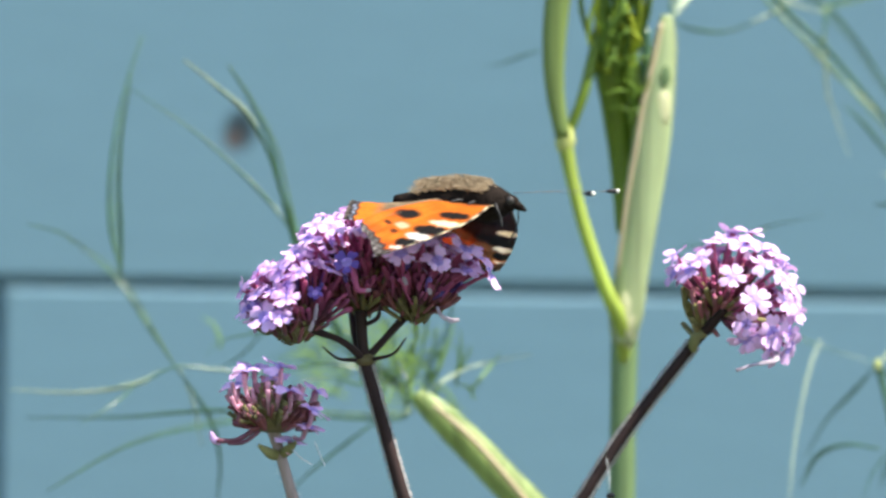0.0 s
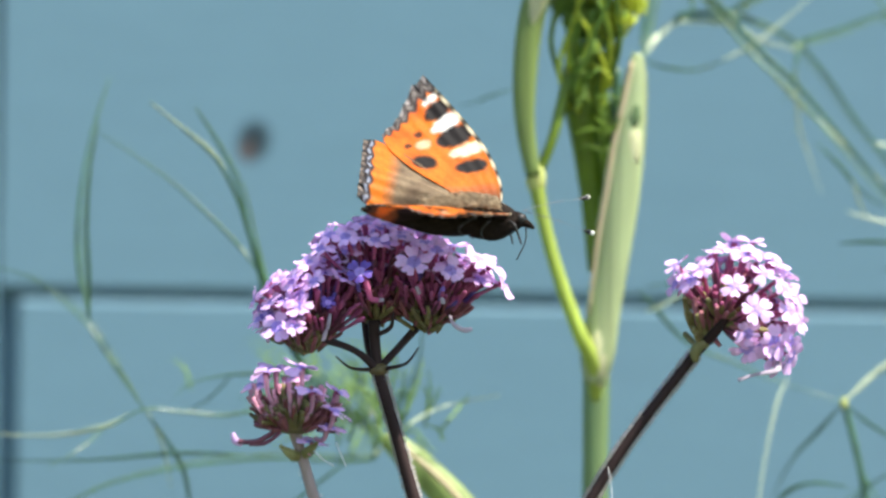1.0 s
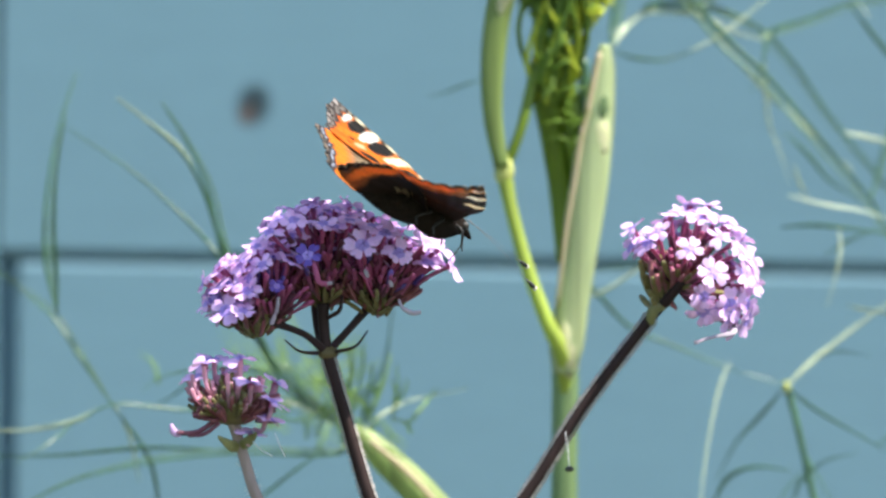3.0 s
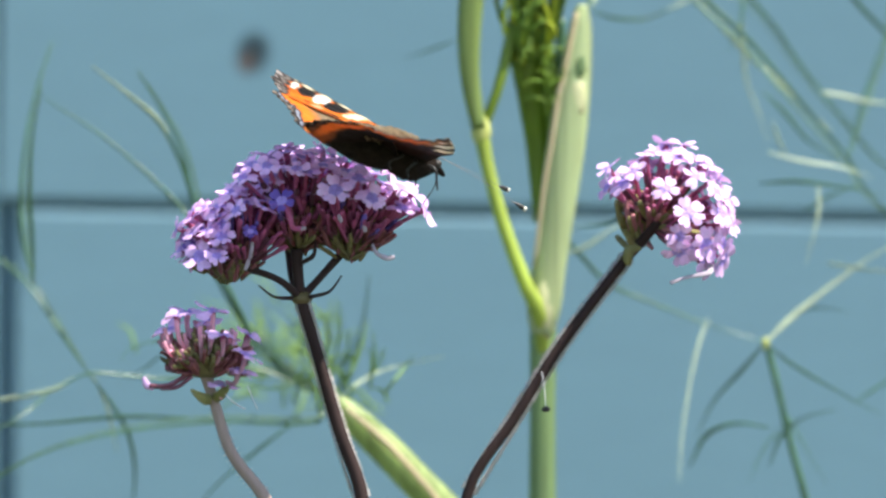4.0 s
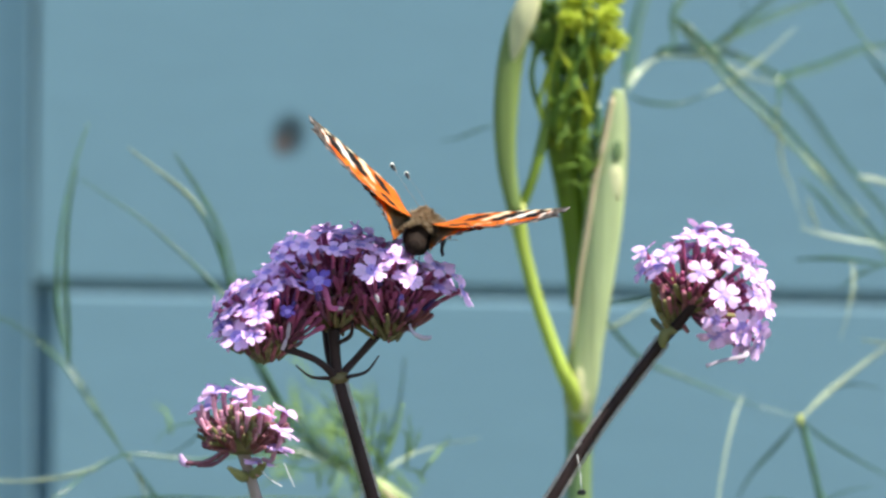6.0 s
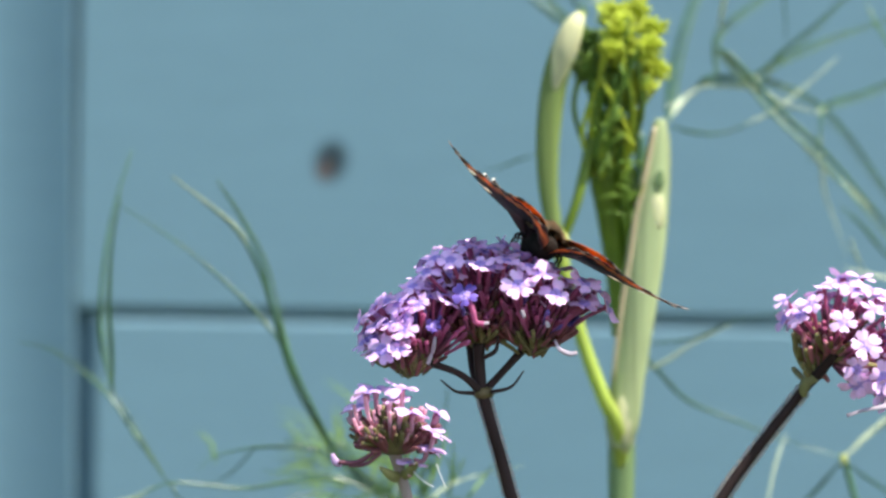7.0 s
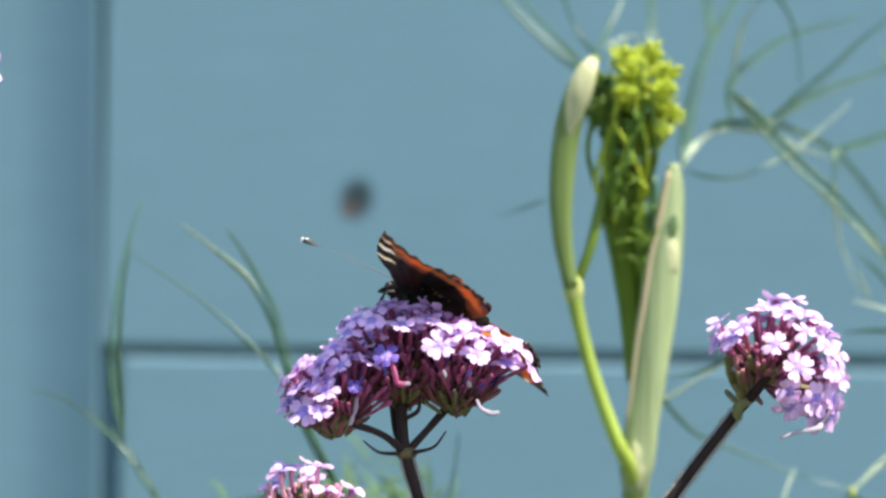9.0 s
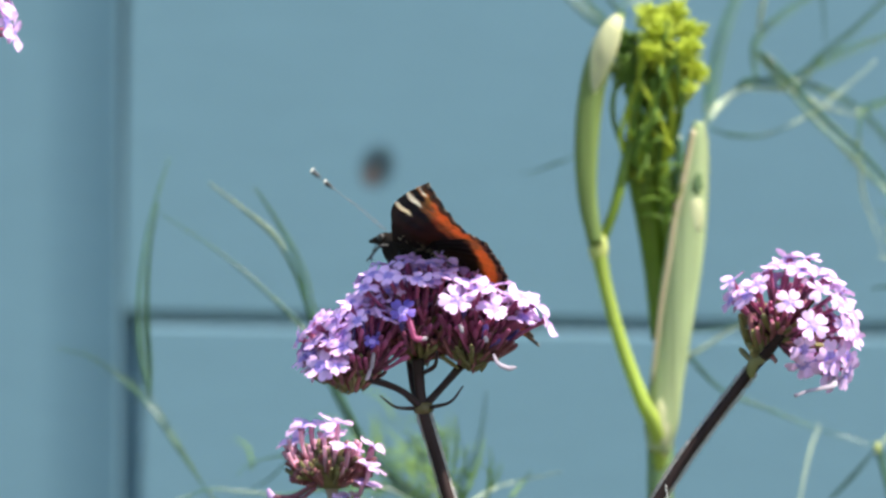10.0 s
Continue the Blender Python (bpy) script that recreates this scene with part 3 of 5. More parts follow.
for i in range(230):
    way = (Vector((rnd.gauss(0, 1), rnd.gauss(0, 1), rnd.gauss(0, 1))).normalized() + Vector((-0.35, -0.3, 0.3))).normalized()
    if way.dot(axis) < -0.2 or (way.y < -0.35 and way.dot(axis) < 0.35):
        continue
    r = rnd.uniform(0.0008, 0.0026 + 0.0026 * max(0, way.dot(axis)))
    lumps.append((1 if rnd.random() < 0.6 - 90 * r else 0, aim(centre + way * r, way, rnd.uniform(0, 6), rnd.uniform(0.9, 1.3))))
    if way.y < 0.2 and way.dot(axis) > 0.4 and i % 3 < 2:
        place("tube", TUBE, verbena_slant, Matrix.Translation(-base) @ aim(centre + way * (r + rnd.uniform(0.004, 0.006)), way, rnd.uniform(0, 6), rnd.uniform(0.7, 0.95)))
for i in range(46):
    at = lay(rnd.gauss(1259, 12), rnd.gauss(568, 14), Y + rnd.uniform(-0.0025, 0.004))
    way = (at - lay(1286, 592, Y)).normalized() * 0.6 + axis * 0.5 + Vector((0, rnd.gauss(-0.1, 0.3), 0))
    lumps.append((1 if rnd.random() < 0.6 else 0, aim(at - way.normalized() * 0.0016, way, rnd.uniform(0, 6), rnd.uniform(0.9, 1.25))))
crowd(verbena_slant, base, lumps, "crowded olive and pink calyces", [surface("pink_calyx", (0.50, 0.19, 0.21), 0.7, 0.35, 900, 150, 0.3, see=0.2, each=0.6, island=True), surface("olive_calyx", (0.27, 0.235, 0.085), 0.7, 0.35, 900, 150, 0.3, see=0.2, each=0.5, island=True)])
stalk(verbena_slant, base, [px(1268, 606, Y - 0.0012, 7), px(1250, 612, Y - 0.0014, 10), px(1244, 628, Y - 0.0012, 9), px(1246, 640, Y - 0.001, 4)], OLIVE, "bract", "small olive bract", flat=0.5)
stalk(verbena_slant, base, [px(1392, 640, Y - 0.004, 5), px(1388, 654, Y - 0.006, 6), px(1350, 662, Y - 0.006, 3.5), px(1320, 672, Y - 0.006, 4.5)], WITHER, "withered_floret", "hanging withered pale flower", flat=0.5)
stalk(verbena_slant, base, [px(1092, 828, Y - 0.001, 0.7), px(1097, 860, Y - 0.002, 0.7), px(1099, 890, Y - 0.003, 0.7)], SILK, "silk_thread", "fine pale spider silk", seg=5)
bm = bmesh.new()
blob(bm, lay(1100, 895, Y - 0.003) - base, (0.0007, 0.0004, 0.0004), rough=0.2)
part("caught_seed", bm, LEG, verbena_slant, "dark speck caught in silk")

# the small young head
rnd = random.Random(5)
base = at_ground(760, -0.01)
Y = -0.01
verbena_small = thing("verbena", base, "small half-open verbena head with pink tubes on a pale hairy stem", "flower", "verbena flowers")
stalk(verbena_small, base, [(Vector((base.x, Y, -0.03)), 0.0020), (lay(755, 5000, Y), 0.0018), (lay(715, 1400, Y), 0.0011), (lay(655, 1130, Y), 0.00095), px(605, 1032, Y, 11), px(548, 955, Y, 10), px(520, 870, Y, 9.5), px(512, 845, Y, 9.5), px(505, 818, Y, 12)], STEM_PALE, "stem", rib=0.1)
stalk(verbena_small, base, [px(515, 862, Y, 9), px(500, 860, Y - 0.002, 10), px(478, 845, Y - 0.004, 3)], OLIVE, "bract", "small green bract", flat=0.5)
stalk(verbena_small, base, [px(515, 862, Y, 9), px(532, 852, Y - 0.002, 9), px(545, 838, Y - 0.004, 3)], OLIVE, "bract", "small green bract", flat=0.5)
fuzz(verbena_small, base, [px(605, 1032, Y, 13), px(548, 955, Y, 12), px(520, 870, Y, 12), px(512, 845, Y, 14)], 300, 3)
centre = lay(502, 822, Y)
for pts in (((538, 852), (555, 868), (574, 879)), ((578, 838), (586, 858), (596, 880))):
    stalk(verbena_small, base, [px(u, v, Y - 0.003, 1.1) for u, v in pts], SILK, "silk_thread", "fine pale spider silk", seg=5)


def bent_tube(parent, foot, tip, rise, r):
    """A slim flower tube that leaves the bowl sideways and curves upwards."""
    mid = foot * 0.45 + tip * 0.55 + Vector((0, 0, -rise))
    way = tip - foot
    side = Vector((way.x, way.y, 0)) * 0.14
    bm = bmesh.new()
    tube(bm, [(*(foot - base), r * 0.9), (*(mid + side - base), r), (*(tip - base - Vector((0, 0, 0.0004))), r * 1.15)], 7, 5)
    part("tube", bm, CORE_LIGHT, parent)


CORE_LIGHT = surface("pink_tube", (0.86, 0.48, 0.60), 0.55, 0.3, 900, 200, 0.2, see=0.45, each=0.6)
OPEN = [(452, 714, -2), (470, 708, 3), (517, 704, -1), (506, 722, 4), (536, 748, -4), (580, 748, 0), (438, 738, 2), (574, 782, -3), (562, 808, -2), (548, 768, 5), (536, 838, -2)]
for u, v, d in OPEN:
    tip = lay(u, v, Y + d * 0.001)
    foot = lay(503 + (u - 503) * 0.62, max(775, 700 + (v - 700) * 0.6 + 66), Y + d * 0.0006)
    bent_tube(verbena_small, foot, tip, 0.0012, 0.00034)
    place("floret", FLORETS[rnd.randrange(6)], verbena_small, Matrix.Translation(-base) @ aim(tip, (rnd.gauss((u - 505) * 0.006, 0.15), rnd.gauss(-0.3, 0.12), 0.9), rnd.uniform(0, 6), rnd.uniform(0.86, 1.02)))
for i in range(46):
    a, out = rnd.uniform(0, 2 * math.pi), 0.35 + 0.65 * rnd.random()
    foot = centre + Vector((out * math.cos(a) * 0.0050, out * math.sin(a) * 0.0044, rnd.uniform(0.0016, 0.0040)))
    tip = foot + Vector((math.cos(a) * out * rnd.uniform(0.0006, 0.0030), math.sin(a) * out * 0.0014, rnd.uniform(0.0014, 0.0044)))
    bent_tube(verbena_small, foot, tip, 0.0004, rnd.uniform(0.00026, 0.00034))
lumps = []
for i in range(330):
    a, out = rnd.uniform(0, 2 * math.pi), math.sqrt(rnd.random())
    way = Vector((out * math.cos(a), out * math.sin(a), 0.22 + 0.9 * (1 - out))).normalized()
    foot = centre + Vector((0, 0, 0.0002)) + way * rnd.uniform(0.0004, 0.0042)
    lumps.append((1 if rnd.random() < (0.75 if abs(way.x) < 0.5 else 0.25) else 0, aim(foot, way * 0.9 + Vector((0, 0, 0.25)), rnd.uniform(0, 6), rnd.uniform(0.8, 1.05))))
for i in range(90):
    a = rnd.uniform(0.55, 1.45) * math.pi if i % 3 else rnd.uniform(-0.35, 0.35) * math.pi
    out = rnd.uniform(0.6, 1.0)
    foot = centre + Vector((math.cos(a) * out * 0.0040, math.sin(a) * out * 0.0034, rnd.uniform(0.0002, 0.0034)))
    lumps.append((1 if rnd.random() < 0.15 else 0, aim(foot, (math.cos(a), math.sin(a) * 0.8, rnd.uniform(-0.1, 0.7)), rnd.uniform(0, 6), rnd.uniform(0.7, 0.95))))
crowd(verbena_small, base, lumps, "bowl of olive and maroon calyces")
# solid filler added inside the bowl to stop light passing through
bm = bmesh.new()
blob(bm, centre + Vector((0, 0, 0.0022)) - base, (0.0042, 0.0038, 0.0024), rough=0.12)
part("receptacle", bm, CROWD[1], verbena_small, "added olive filler that blocks light through the bowl")
# two spent tubes droop to one side, the lower with a curled petal at its end
for pts, r in ((((478, 812), (440, 836), (404, 838)), 4.5), (((474, 796), (446, 808), (432, 806)), 3), (((480, 820), (452, 840), (424, 842)), 3.5)):
    stalk(verbena_small, base, [px(u, v, Y - 0.003, r) for u, v in pts], CALYX, "tube", "drooping spent tube")
stalk(verbena_small, base, [px(412, 842, Y - 0.003, 4), px(400, 836, Y - 0.003, 6.5), px(394, 822, Y - 0.003, 3)], PETAL, "curled_petal", "curled violet petal", flat=0.4)

# a further head beside the trim, at the edge of what is seen
rnd = random.Random(31)
Y = 0.03
base = at_ground(-260, Y)
verbena_edge = thing("verbena", base, "purple verbena head standing before the trim board", "flower", "verbena flowers")
centre = lay(-228, 10, Y)
stalk(verbena_edge, base, [(Vector((base.x, Y, -0.03)), 0.0022), (lay(-258, 5000, Y), 0.0019), (lay(-250, 900, Y), 0.0014), px(-232, 60, Y, 13), px(-228, 15, Y, 16)], STEM, "stem", rib=0.1)
spots, tries = [], 0
while len(spots) < 40 and tries < 4000:
    tries += 1
    way = Vector((rnd.gauss(0, 1), rnd.gauss(0, 1), rnd.gauss(0, 1))).normalized()
    if way.z < -0.1:
        continue
    tip = centre + way * (0.0112 + rnd.gauss(0, 0.0005))
    if any((tip - q).length < 0.0025 for q in spots):
        continue
    spots.append(tip)
    flower(verbena_edge, base, centre + way * 0.0015, tip, way * 0.4 + Vector((0, -0.1, 0.2)), rnd, bud=0.05, green=0.1)


# ---- fennel ----
twist = random.Random(77)


def frond(parent, base, points, y, wide=8.0, pale=False, name="frond", dy=0.0):
    """A thread of a fennel leaf through points (u, v) at depth y, tapering to its end."""
    n = len(points) - 1
    pts = []
    for i, (u, v) in enumerate(points):
        s = i / n
        pts.append((lay(u, v, y + dy * s) - base, wide * 0.92 * (1.0 - 0.72 * s ** 1.5) * (0.3 if i == 0 else 1.0) * UNIT * 1.5 / 2))
    bm = bmesh.new()
    turn, spin = twist.uniform(-0.5, 0.5), twist.uniform(-1.6, 1.6)
    if wide < 13 or pale:
        tube(bm, [(*p, r * 0.95) for p, r in pts], 8, 8, flat=0.5, turn=turn, spin=spin)
    else:
        # the broad threads run in pairs that part in the middle; one is coloured as lit
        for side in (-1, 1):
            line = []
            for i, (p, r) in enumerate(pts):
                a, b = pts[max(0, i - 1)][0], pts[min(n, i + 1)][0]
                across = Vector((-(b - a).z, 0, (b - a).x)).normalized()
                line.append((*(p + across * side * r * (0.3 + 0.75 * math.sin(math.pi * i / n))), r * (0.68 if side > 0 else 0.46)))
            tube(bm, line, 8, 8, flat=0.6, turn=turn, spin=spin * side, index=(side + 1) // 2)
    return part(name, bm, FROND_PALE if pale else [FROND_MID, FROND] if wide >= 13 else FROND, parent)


Y = 0.10
base = at_ground(1075, Y)
fennel = thing("fennel", base, "green fennel stem with pale leaf sheaths and a budding umbel", "plant", "fennel")


def fpx(u, v, y, r):
    return (lay(u, v, y), r * UNIT * 1.6)


stalk(fennel, base, [(Vector((base.x, Y, -0.03)), 0.0042), (lay(1075, 6000, Y), 0.0034), (lay(1068, 1600, Y), 0.0023), fpx(1066, 1100, Y, 24), fpx(1066, 900, Y, 22), fpx(1067, 760, Y, 23), fpx(1066, 690, Y, 22)], FENNEL_DULL, "stem", seg=14, rib=0.06)
# the wide sheath that opens upwards
bm = bmesh.new()
tube(bm, [(*(lay(u, v, Y - 0.003) - base), w * UNIT * 1.6) for u, v, w in ((1063, 760, 18), (1068, 715, 29), (1078, 640, 29), (1092, 540, 31), (1106, 440, 33), (1118, 350, 31), (1128, 270, 25), (1134, 210, 18), (1136, 176, 9))], 14, 6, flat=0.5, rib=0.05)
part("sheath", bm, SHEATH, fennel, "pale green striped leaf sheath")
stalk(fennel, base, [fpx(1052, 640, Y - 0.0036, 3), fpx(1068, 500, Y - 0.0038, 4.5), fpx(1082, 420, Y - 0.0039, 5), fpx(1094, 340, Y - 0.0039, 5), fpx(1112, 260, Y - 0.0038, 5), fpx(1126, 190, Y - 0.0036, 4)], SHEATH_RIM, "sheath_rim", "whitish papery rim")
bm = bmesh.new()
blob(bm, lay(1133, 285, Y - 0.0043) - base, (0.0008, 0.00012, 0.0017), rough=0.4)
part("blemish", bm, FENNEL_DULL, fennel, "dark scar on the sheath")
bm = bmesh.new()
blob(bm, lay(1128, 338, Y - 0.0040) - base, (0.0015, 0.00038, 0.0030), rough=0.3)
part("blemish", bm, TIP, fennel, "pale worn patch on the sheath")
# the thin branch and its own sheath
stalk(fennel, base, [fpx(1066, 790, Y - 0.001, 12), fpx(1061, 725, Y - 0.0035, 15), fpx(1035, 670, Y - 0.005, 13), fpx(995, 560, Y - 0.005, 12), fpx(968, 460, Y - 0.005, 12), fpx(957, 400, Y - 0.005, 14), fpx(955, 380, Y - 0.005, 12)], BRANCH, "branch", "bright green side branch")
bm = bmesh.new()
blob(bm, lay(957, 400, Y - 0.005) - base, (0.0016, 0.0014, 0.0024), rough=0.08)
part("node", bm, JOINT, fennel, "yellow swollen joint")
bm = bmesh.new()
blob(bm, lay(1068, 700, Y - 0.0022) - base, (0.0023, 0.0024, 0.0062), rough=0.08)
part("node", bm, TIP, fennel, "cream swollen joint")
stalk(fennel, base, [fpx(953, 395, Y - 0.006, 13), fpx(938, 310, Y - 0.006, 17), fpx(936, 220, Y - 0.006, 21), fpx(946, 120, Y - 0.006, 23), fpx(966, 50, Y - 0.006, 23), fpx(982, 12, Y - 0.006, 17), fpx(994, -8, Y - 0.006, 9), fpx(1004, -14, Y - 0.006, 3)], SHEATH_CREAM, "sheath", "pale narrow bud sheath", seg=12, flat=0.5, rib=0.05)
stalk(fennel, base, [fpx(948, 128, Y - 0.0068, 3), fpx(957, 90, Y - 0.0072, 15), fpx(967, 50, Y - 0.0076, 23), fpx(982, 12, Y - 0.0076, 18), fpx(995, -10, Y - 0.0070, 9)], TIP, "sheath_tip", "cream papery sheath tip", seg=12, flat=0.4)
stalk(fennel, base, [fpx(960, 395, Y - 0.004, 9), fpx(985, 330, Y - 0.004, 9), fpx(1003, 260, Y - 0.003, 10), fpx(1020, 180, Y - 0.002, 10)], FENNEL, "stalk")
stalk(fennel, base, [fpx(1072, 560, Y + 0.003, 22), fpx(1060, 430, Y + 0.003, 24), fpx(1045, 340, Y + 0.002, 24), fpx(1032, 250, Y + 0.001, 27), fpx(1035, 180, Y + 0.001, 20)], FENNEL, "stalk", seg=12, rib=0.08)
stalk(fennel, base, [fpx(1092, 430, Y + 0.001, 14), fpx(1085, 330, Y, 16), fpx(1066, 250, Y, 18), fpx(1060, 170, Y, 14)], FENNEL, "stalk", seg=10, rib=0.08)
stalk(fennel, base, [fpx(1105, 380, Y + 0.001, 10), fpx(1100, 290, Y, 11), fpx(1098, 200, Y, 8)], FROND, "stalk", seg=10)
# the umbel in bud
rnd = random.Random(7)
bm = bmesh.new()
for i in range(45):
    v = rnd.uniform(205, 350)
    c = lay(1015 + (v - 205) * 0.38 + rnd.uniform(-6, 52 - (v - 205) * 0.12), v, Y - 0.003 + rnd.uniform(-0.002, 0.003)) - base
    d = Vector((rnd.gauss(0, 0.6), rnd.gauss(-0.2, 0.4), rnd.gauss(0.4, 0.6))).normalized() * rnd.uniform(0.002, 0.0045)
    tube(bm, [(*c, 0.00022), (*(c + d * 0.5 + Vector((0.0002, 0, 0.0005))), 0.00025), (*(c + d), 0.00008)], 5, 3, flat=0.6)
tagged(part("feathery_growth", bm, LEAFLET, fennel, "small feathery leaflets on the stalks"), kind="stuff")
# last number: 1 for the plain bud colour, 0 for the painted shade
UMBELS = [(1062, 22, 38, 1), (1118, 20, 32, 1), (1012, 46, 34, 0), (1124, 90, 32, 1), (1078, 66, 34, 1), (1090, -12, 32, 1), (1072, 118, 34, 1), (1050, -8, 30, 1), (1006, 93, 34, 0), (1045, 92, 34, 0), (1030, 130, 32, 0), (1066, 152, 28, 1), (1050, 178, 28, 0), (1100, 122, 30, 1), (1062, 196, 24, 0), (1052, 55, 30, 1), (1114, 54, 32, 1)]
root = lay(1042, 260, Y - 0.001) - base
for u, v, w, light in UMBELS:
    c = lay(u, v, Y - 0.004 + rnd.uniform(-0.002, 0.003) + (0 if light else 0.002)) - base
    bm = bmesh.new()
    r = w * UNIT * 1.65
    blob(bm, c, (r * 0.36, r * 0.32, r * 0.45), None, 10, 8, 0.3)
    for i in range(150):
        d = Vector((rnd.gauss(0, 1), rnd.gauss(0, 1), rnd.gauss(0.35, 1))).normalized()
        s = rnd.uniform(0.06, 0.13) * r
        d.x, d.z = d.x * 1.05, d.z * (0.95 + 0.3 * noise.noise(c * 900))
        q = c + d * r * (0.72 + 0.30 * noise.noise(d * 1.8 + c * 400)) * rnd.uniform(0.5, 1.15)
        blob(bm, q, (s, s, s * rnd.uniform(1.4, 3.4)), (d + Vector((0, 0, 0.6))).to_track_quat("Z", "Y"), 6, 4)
    part("umbellet", bm, UMBEL if light else UMBEL_DARK, fennel, "tight tuft of yellow-green buds" if light else "green buds with shade put into their colour")
for i in range(30):
    u, v, w, light = UMBELS[i % len(UMBELS)]
    c = lay(u + rnd.uniform(-18, 18), v + rnd.uniform(0, 20), Y - 0.005 + rnd.uniform(-0.002, 0.002)) - base
    off = Vector((rnd.uniform(-0.0028, 0.0028), rnd.uniform(-0.002, 0.001), rnd.uniform(-0.002, 0.001)))
    bm = bmesh.new()
    tube(bm, [(*(root + off), 0.00035), (*(root * 0.5 + off * 0.6 + c * 0.5 + Vector((off.x * 0.8, -0.0008, 0))), 0.0004), (*c, 0.0003)], 6, 4)
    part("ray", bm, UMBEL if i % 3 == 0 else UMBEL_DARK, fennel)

FY = 0.13
def top_strand(wide, pale, *points):
    frond(fennel, base, points, FY + 0.004, wide, pale, dy=rnd.uniform(-0.006, 0.02))


top_strand(17, True, (1146, 182), (1168, 150), (1195, 125), (1229, 113))
top_strand(16, False, (1200, 118), (1217, 108), (1309, 101), (1355, 60), (1410, 14), (1472, -45), (1560, -110))
top_strand(15, False, (1300, 100), (1336, 80), (1410, 46), (1472, 23), (1560, -5))
top_strand(9, False, (1152, 186), (1190, 199), (1250, 200), (1337, 164), (1392, 154))
top_strand(8, True, (1287, 185), (1337, 160), (1395, 115), (1448, 68))
top_strand(21, False, (1235, 50), (1254, 68), (1300, 118), (1349, 173), (1417, 235), (1497, 327), (1605, 455), (1635, 505), (1705, 575), (1760, 630))
top_strand(15, False, (1260, 118), (1312, 108), (1405, 148), (1466, 210), (1522, 290), (1600, 385), (1670, 460), (1760, 500))
top_strand(14, False, (1410, 165), (1429, 154), (1497, 133), (1569, 105), (1650, 96), (1760, 93))
top_strand(12, False, (1570, 105), (1625, 175), (1675, 230), (1730, 305), (1770, 350))
top_strand(13, False, (1605, 455), (1635, 355), (1675, 230), (1683, 155))
top_strand(10, True, (1560, 330), (1585, 335), (1665, 350), (1753, 335))
top_strand(10, False, (1424, 160), (1420, 173), (1417, 204), (1395, 259))
top_strand(11, True, (1417, 190), (1420, 247), (1426, 309), (1442, 352), (1466, 420))
top_strand(19, False, (1150, 178), (1153, 146), (1172, 46), (1199, -36), (1236, -100), (1275, -160))
top_strand(14, False, (1236, 112), (1236, 36), (1281, -10), (1346, -50), (1465, -82))
top_strand(12, True, (1240, 20), (1245, -18), (1259, -73), (1281, -114))
top_strand(12, False, (1276, -108), (1300, -122), (1320, -117), (1350, -55), (1359, 37))
top_strand(15, False, (1199, -40), (1197, -80), (1194, -137), (1190, -190))
top_strand(11, False, (1500, -30), (1516, 6), (1569, 86), (1610, 130))
top_strand(11, False, (1455, 330), (1497, 370), (1534, 414), (1590, 450))
top_strand(14, False, (985, 15), (952, -4), (900, -50), (830, -118), (770, -180))
top_strand(11, False, (985, 8), (958, -16), (925, -50), (850, -130), (805, -185))
top_strand(11, False, (1010, -10), (988, -27), (961, -64), (933, -137), (920, -190))
top_strand(10, False, (990, -12), (1020, -64), (1052, -137), (1070, -190))
top_strand(14, False, (1098, -10), (1096, -30), (1094, -137), (1092, -220))
top_strand(8, True, (1010, -30), (1040, -44), (1070, -50), (1110, -38))
top_strand(7, False, (915, 238), (880, 250), (850, 262), (820, 268))
# two pale lengths over the threads above, coloured as glints
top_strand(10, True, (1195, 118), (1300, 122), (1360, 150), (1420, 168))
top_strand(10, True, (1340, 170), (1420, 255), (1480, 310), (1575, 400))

# the lower spray of threads, swaying by itself
Y = 0.12
base = at_ground(1530, Y)
spray = thing("fennel_spray", base, "thin branching green fennel threads with a yellow fork", "plant", "fennel")
stalk(spray, base, [(Vector((base.x, Y, -0.03)), 0.0016), (lay(1530, 6000, Y), 0.0012), (lay(1525, 1600, Y), 0.0008), (lay(1515, 1100, Y), 0.0006), fpx(1475, 930, Y, 6), fpx(1452, 830, Y, 6), fpx(1434, 764, Y, 6)], FROND, "stem")
def spray_strand(wide, pale, *points):
    frond(spray, base, points, Y, wide, pale, dy=rnd.uniform(-0.01, 0.01))


spray_strand(10, False, (1066, 565), (1100, 602), (1155, 658), (1239, 694), (1322, 727), (1430, 760))
spray_strand(12, True, (1080, 605), (1111, 594), (1167, 558), (1230, 527))
spray_strand(8, False, (1080, 560), (1170, 548), (1240, 520), (1330, 500))
spray_strand(12, True, (1432, 763), (1470, 725), (1511, 691), (1568, 647), (1620, 610), (1690, 572))
spray_strand(8, True, (1540, 620), (1565, 625), (1645, 635), (1745, 632))
spray_strand(8, False, (1590, 868), (1625, 845), (1685, 805), (1745, 745))
spray_strand(11, False, (1432, 763), (1389, 813), (1344, 863), (1310, 930))
spray_strand(12, False, (1432, 763), (1450, 813), (1461, 869), (1500, 940), (1540, 1010))
spray_strand(11, False, (1432, 763), (1483, 802), (1568, 852), (1640, 890))
spray_strand(8, False, (1480, 712), (1525, 700), (1580, 708))
spray_strand(8, True, (1433, 424), (1500, 441), (1568, 452), (1620, 470))
spray_strand(9, True, (1445, 370), (1456, 405), (1470, 430))
spray_strand(11, False, (1422, 480), (1489, 477), (1568, 486), (1640, 500))
spray_strand(11, True, (1525, 482), (1527, 524), (1516, 580), (1503, 624))
spray_strand(9, False, (1500, 530), (1540, 505), (1600, 480))
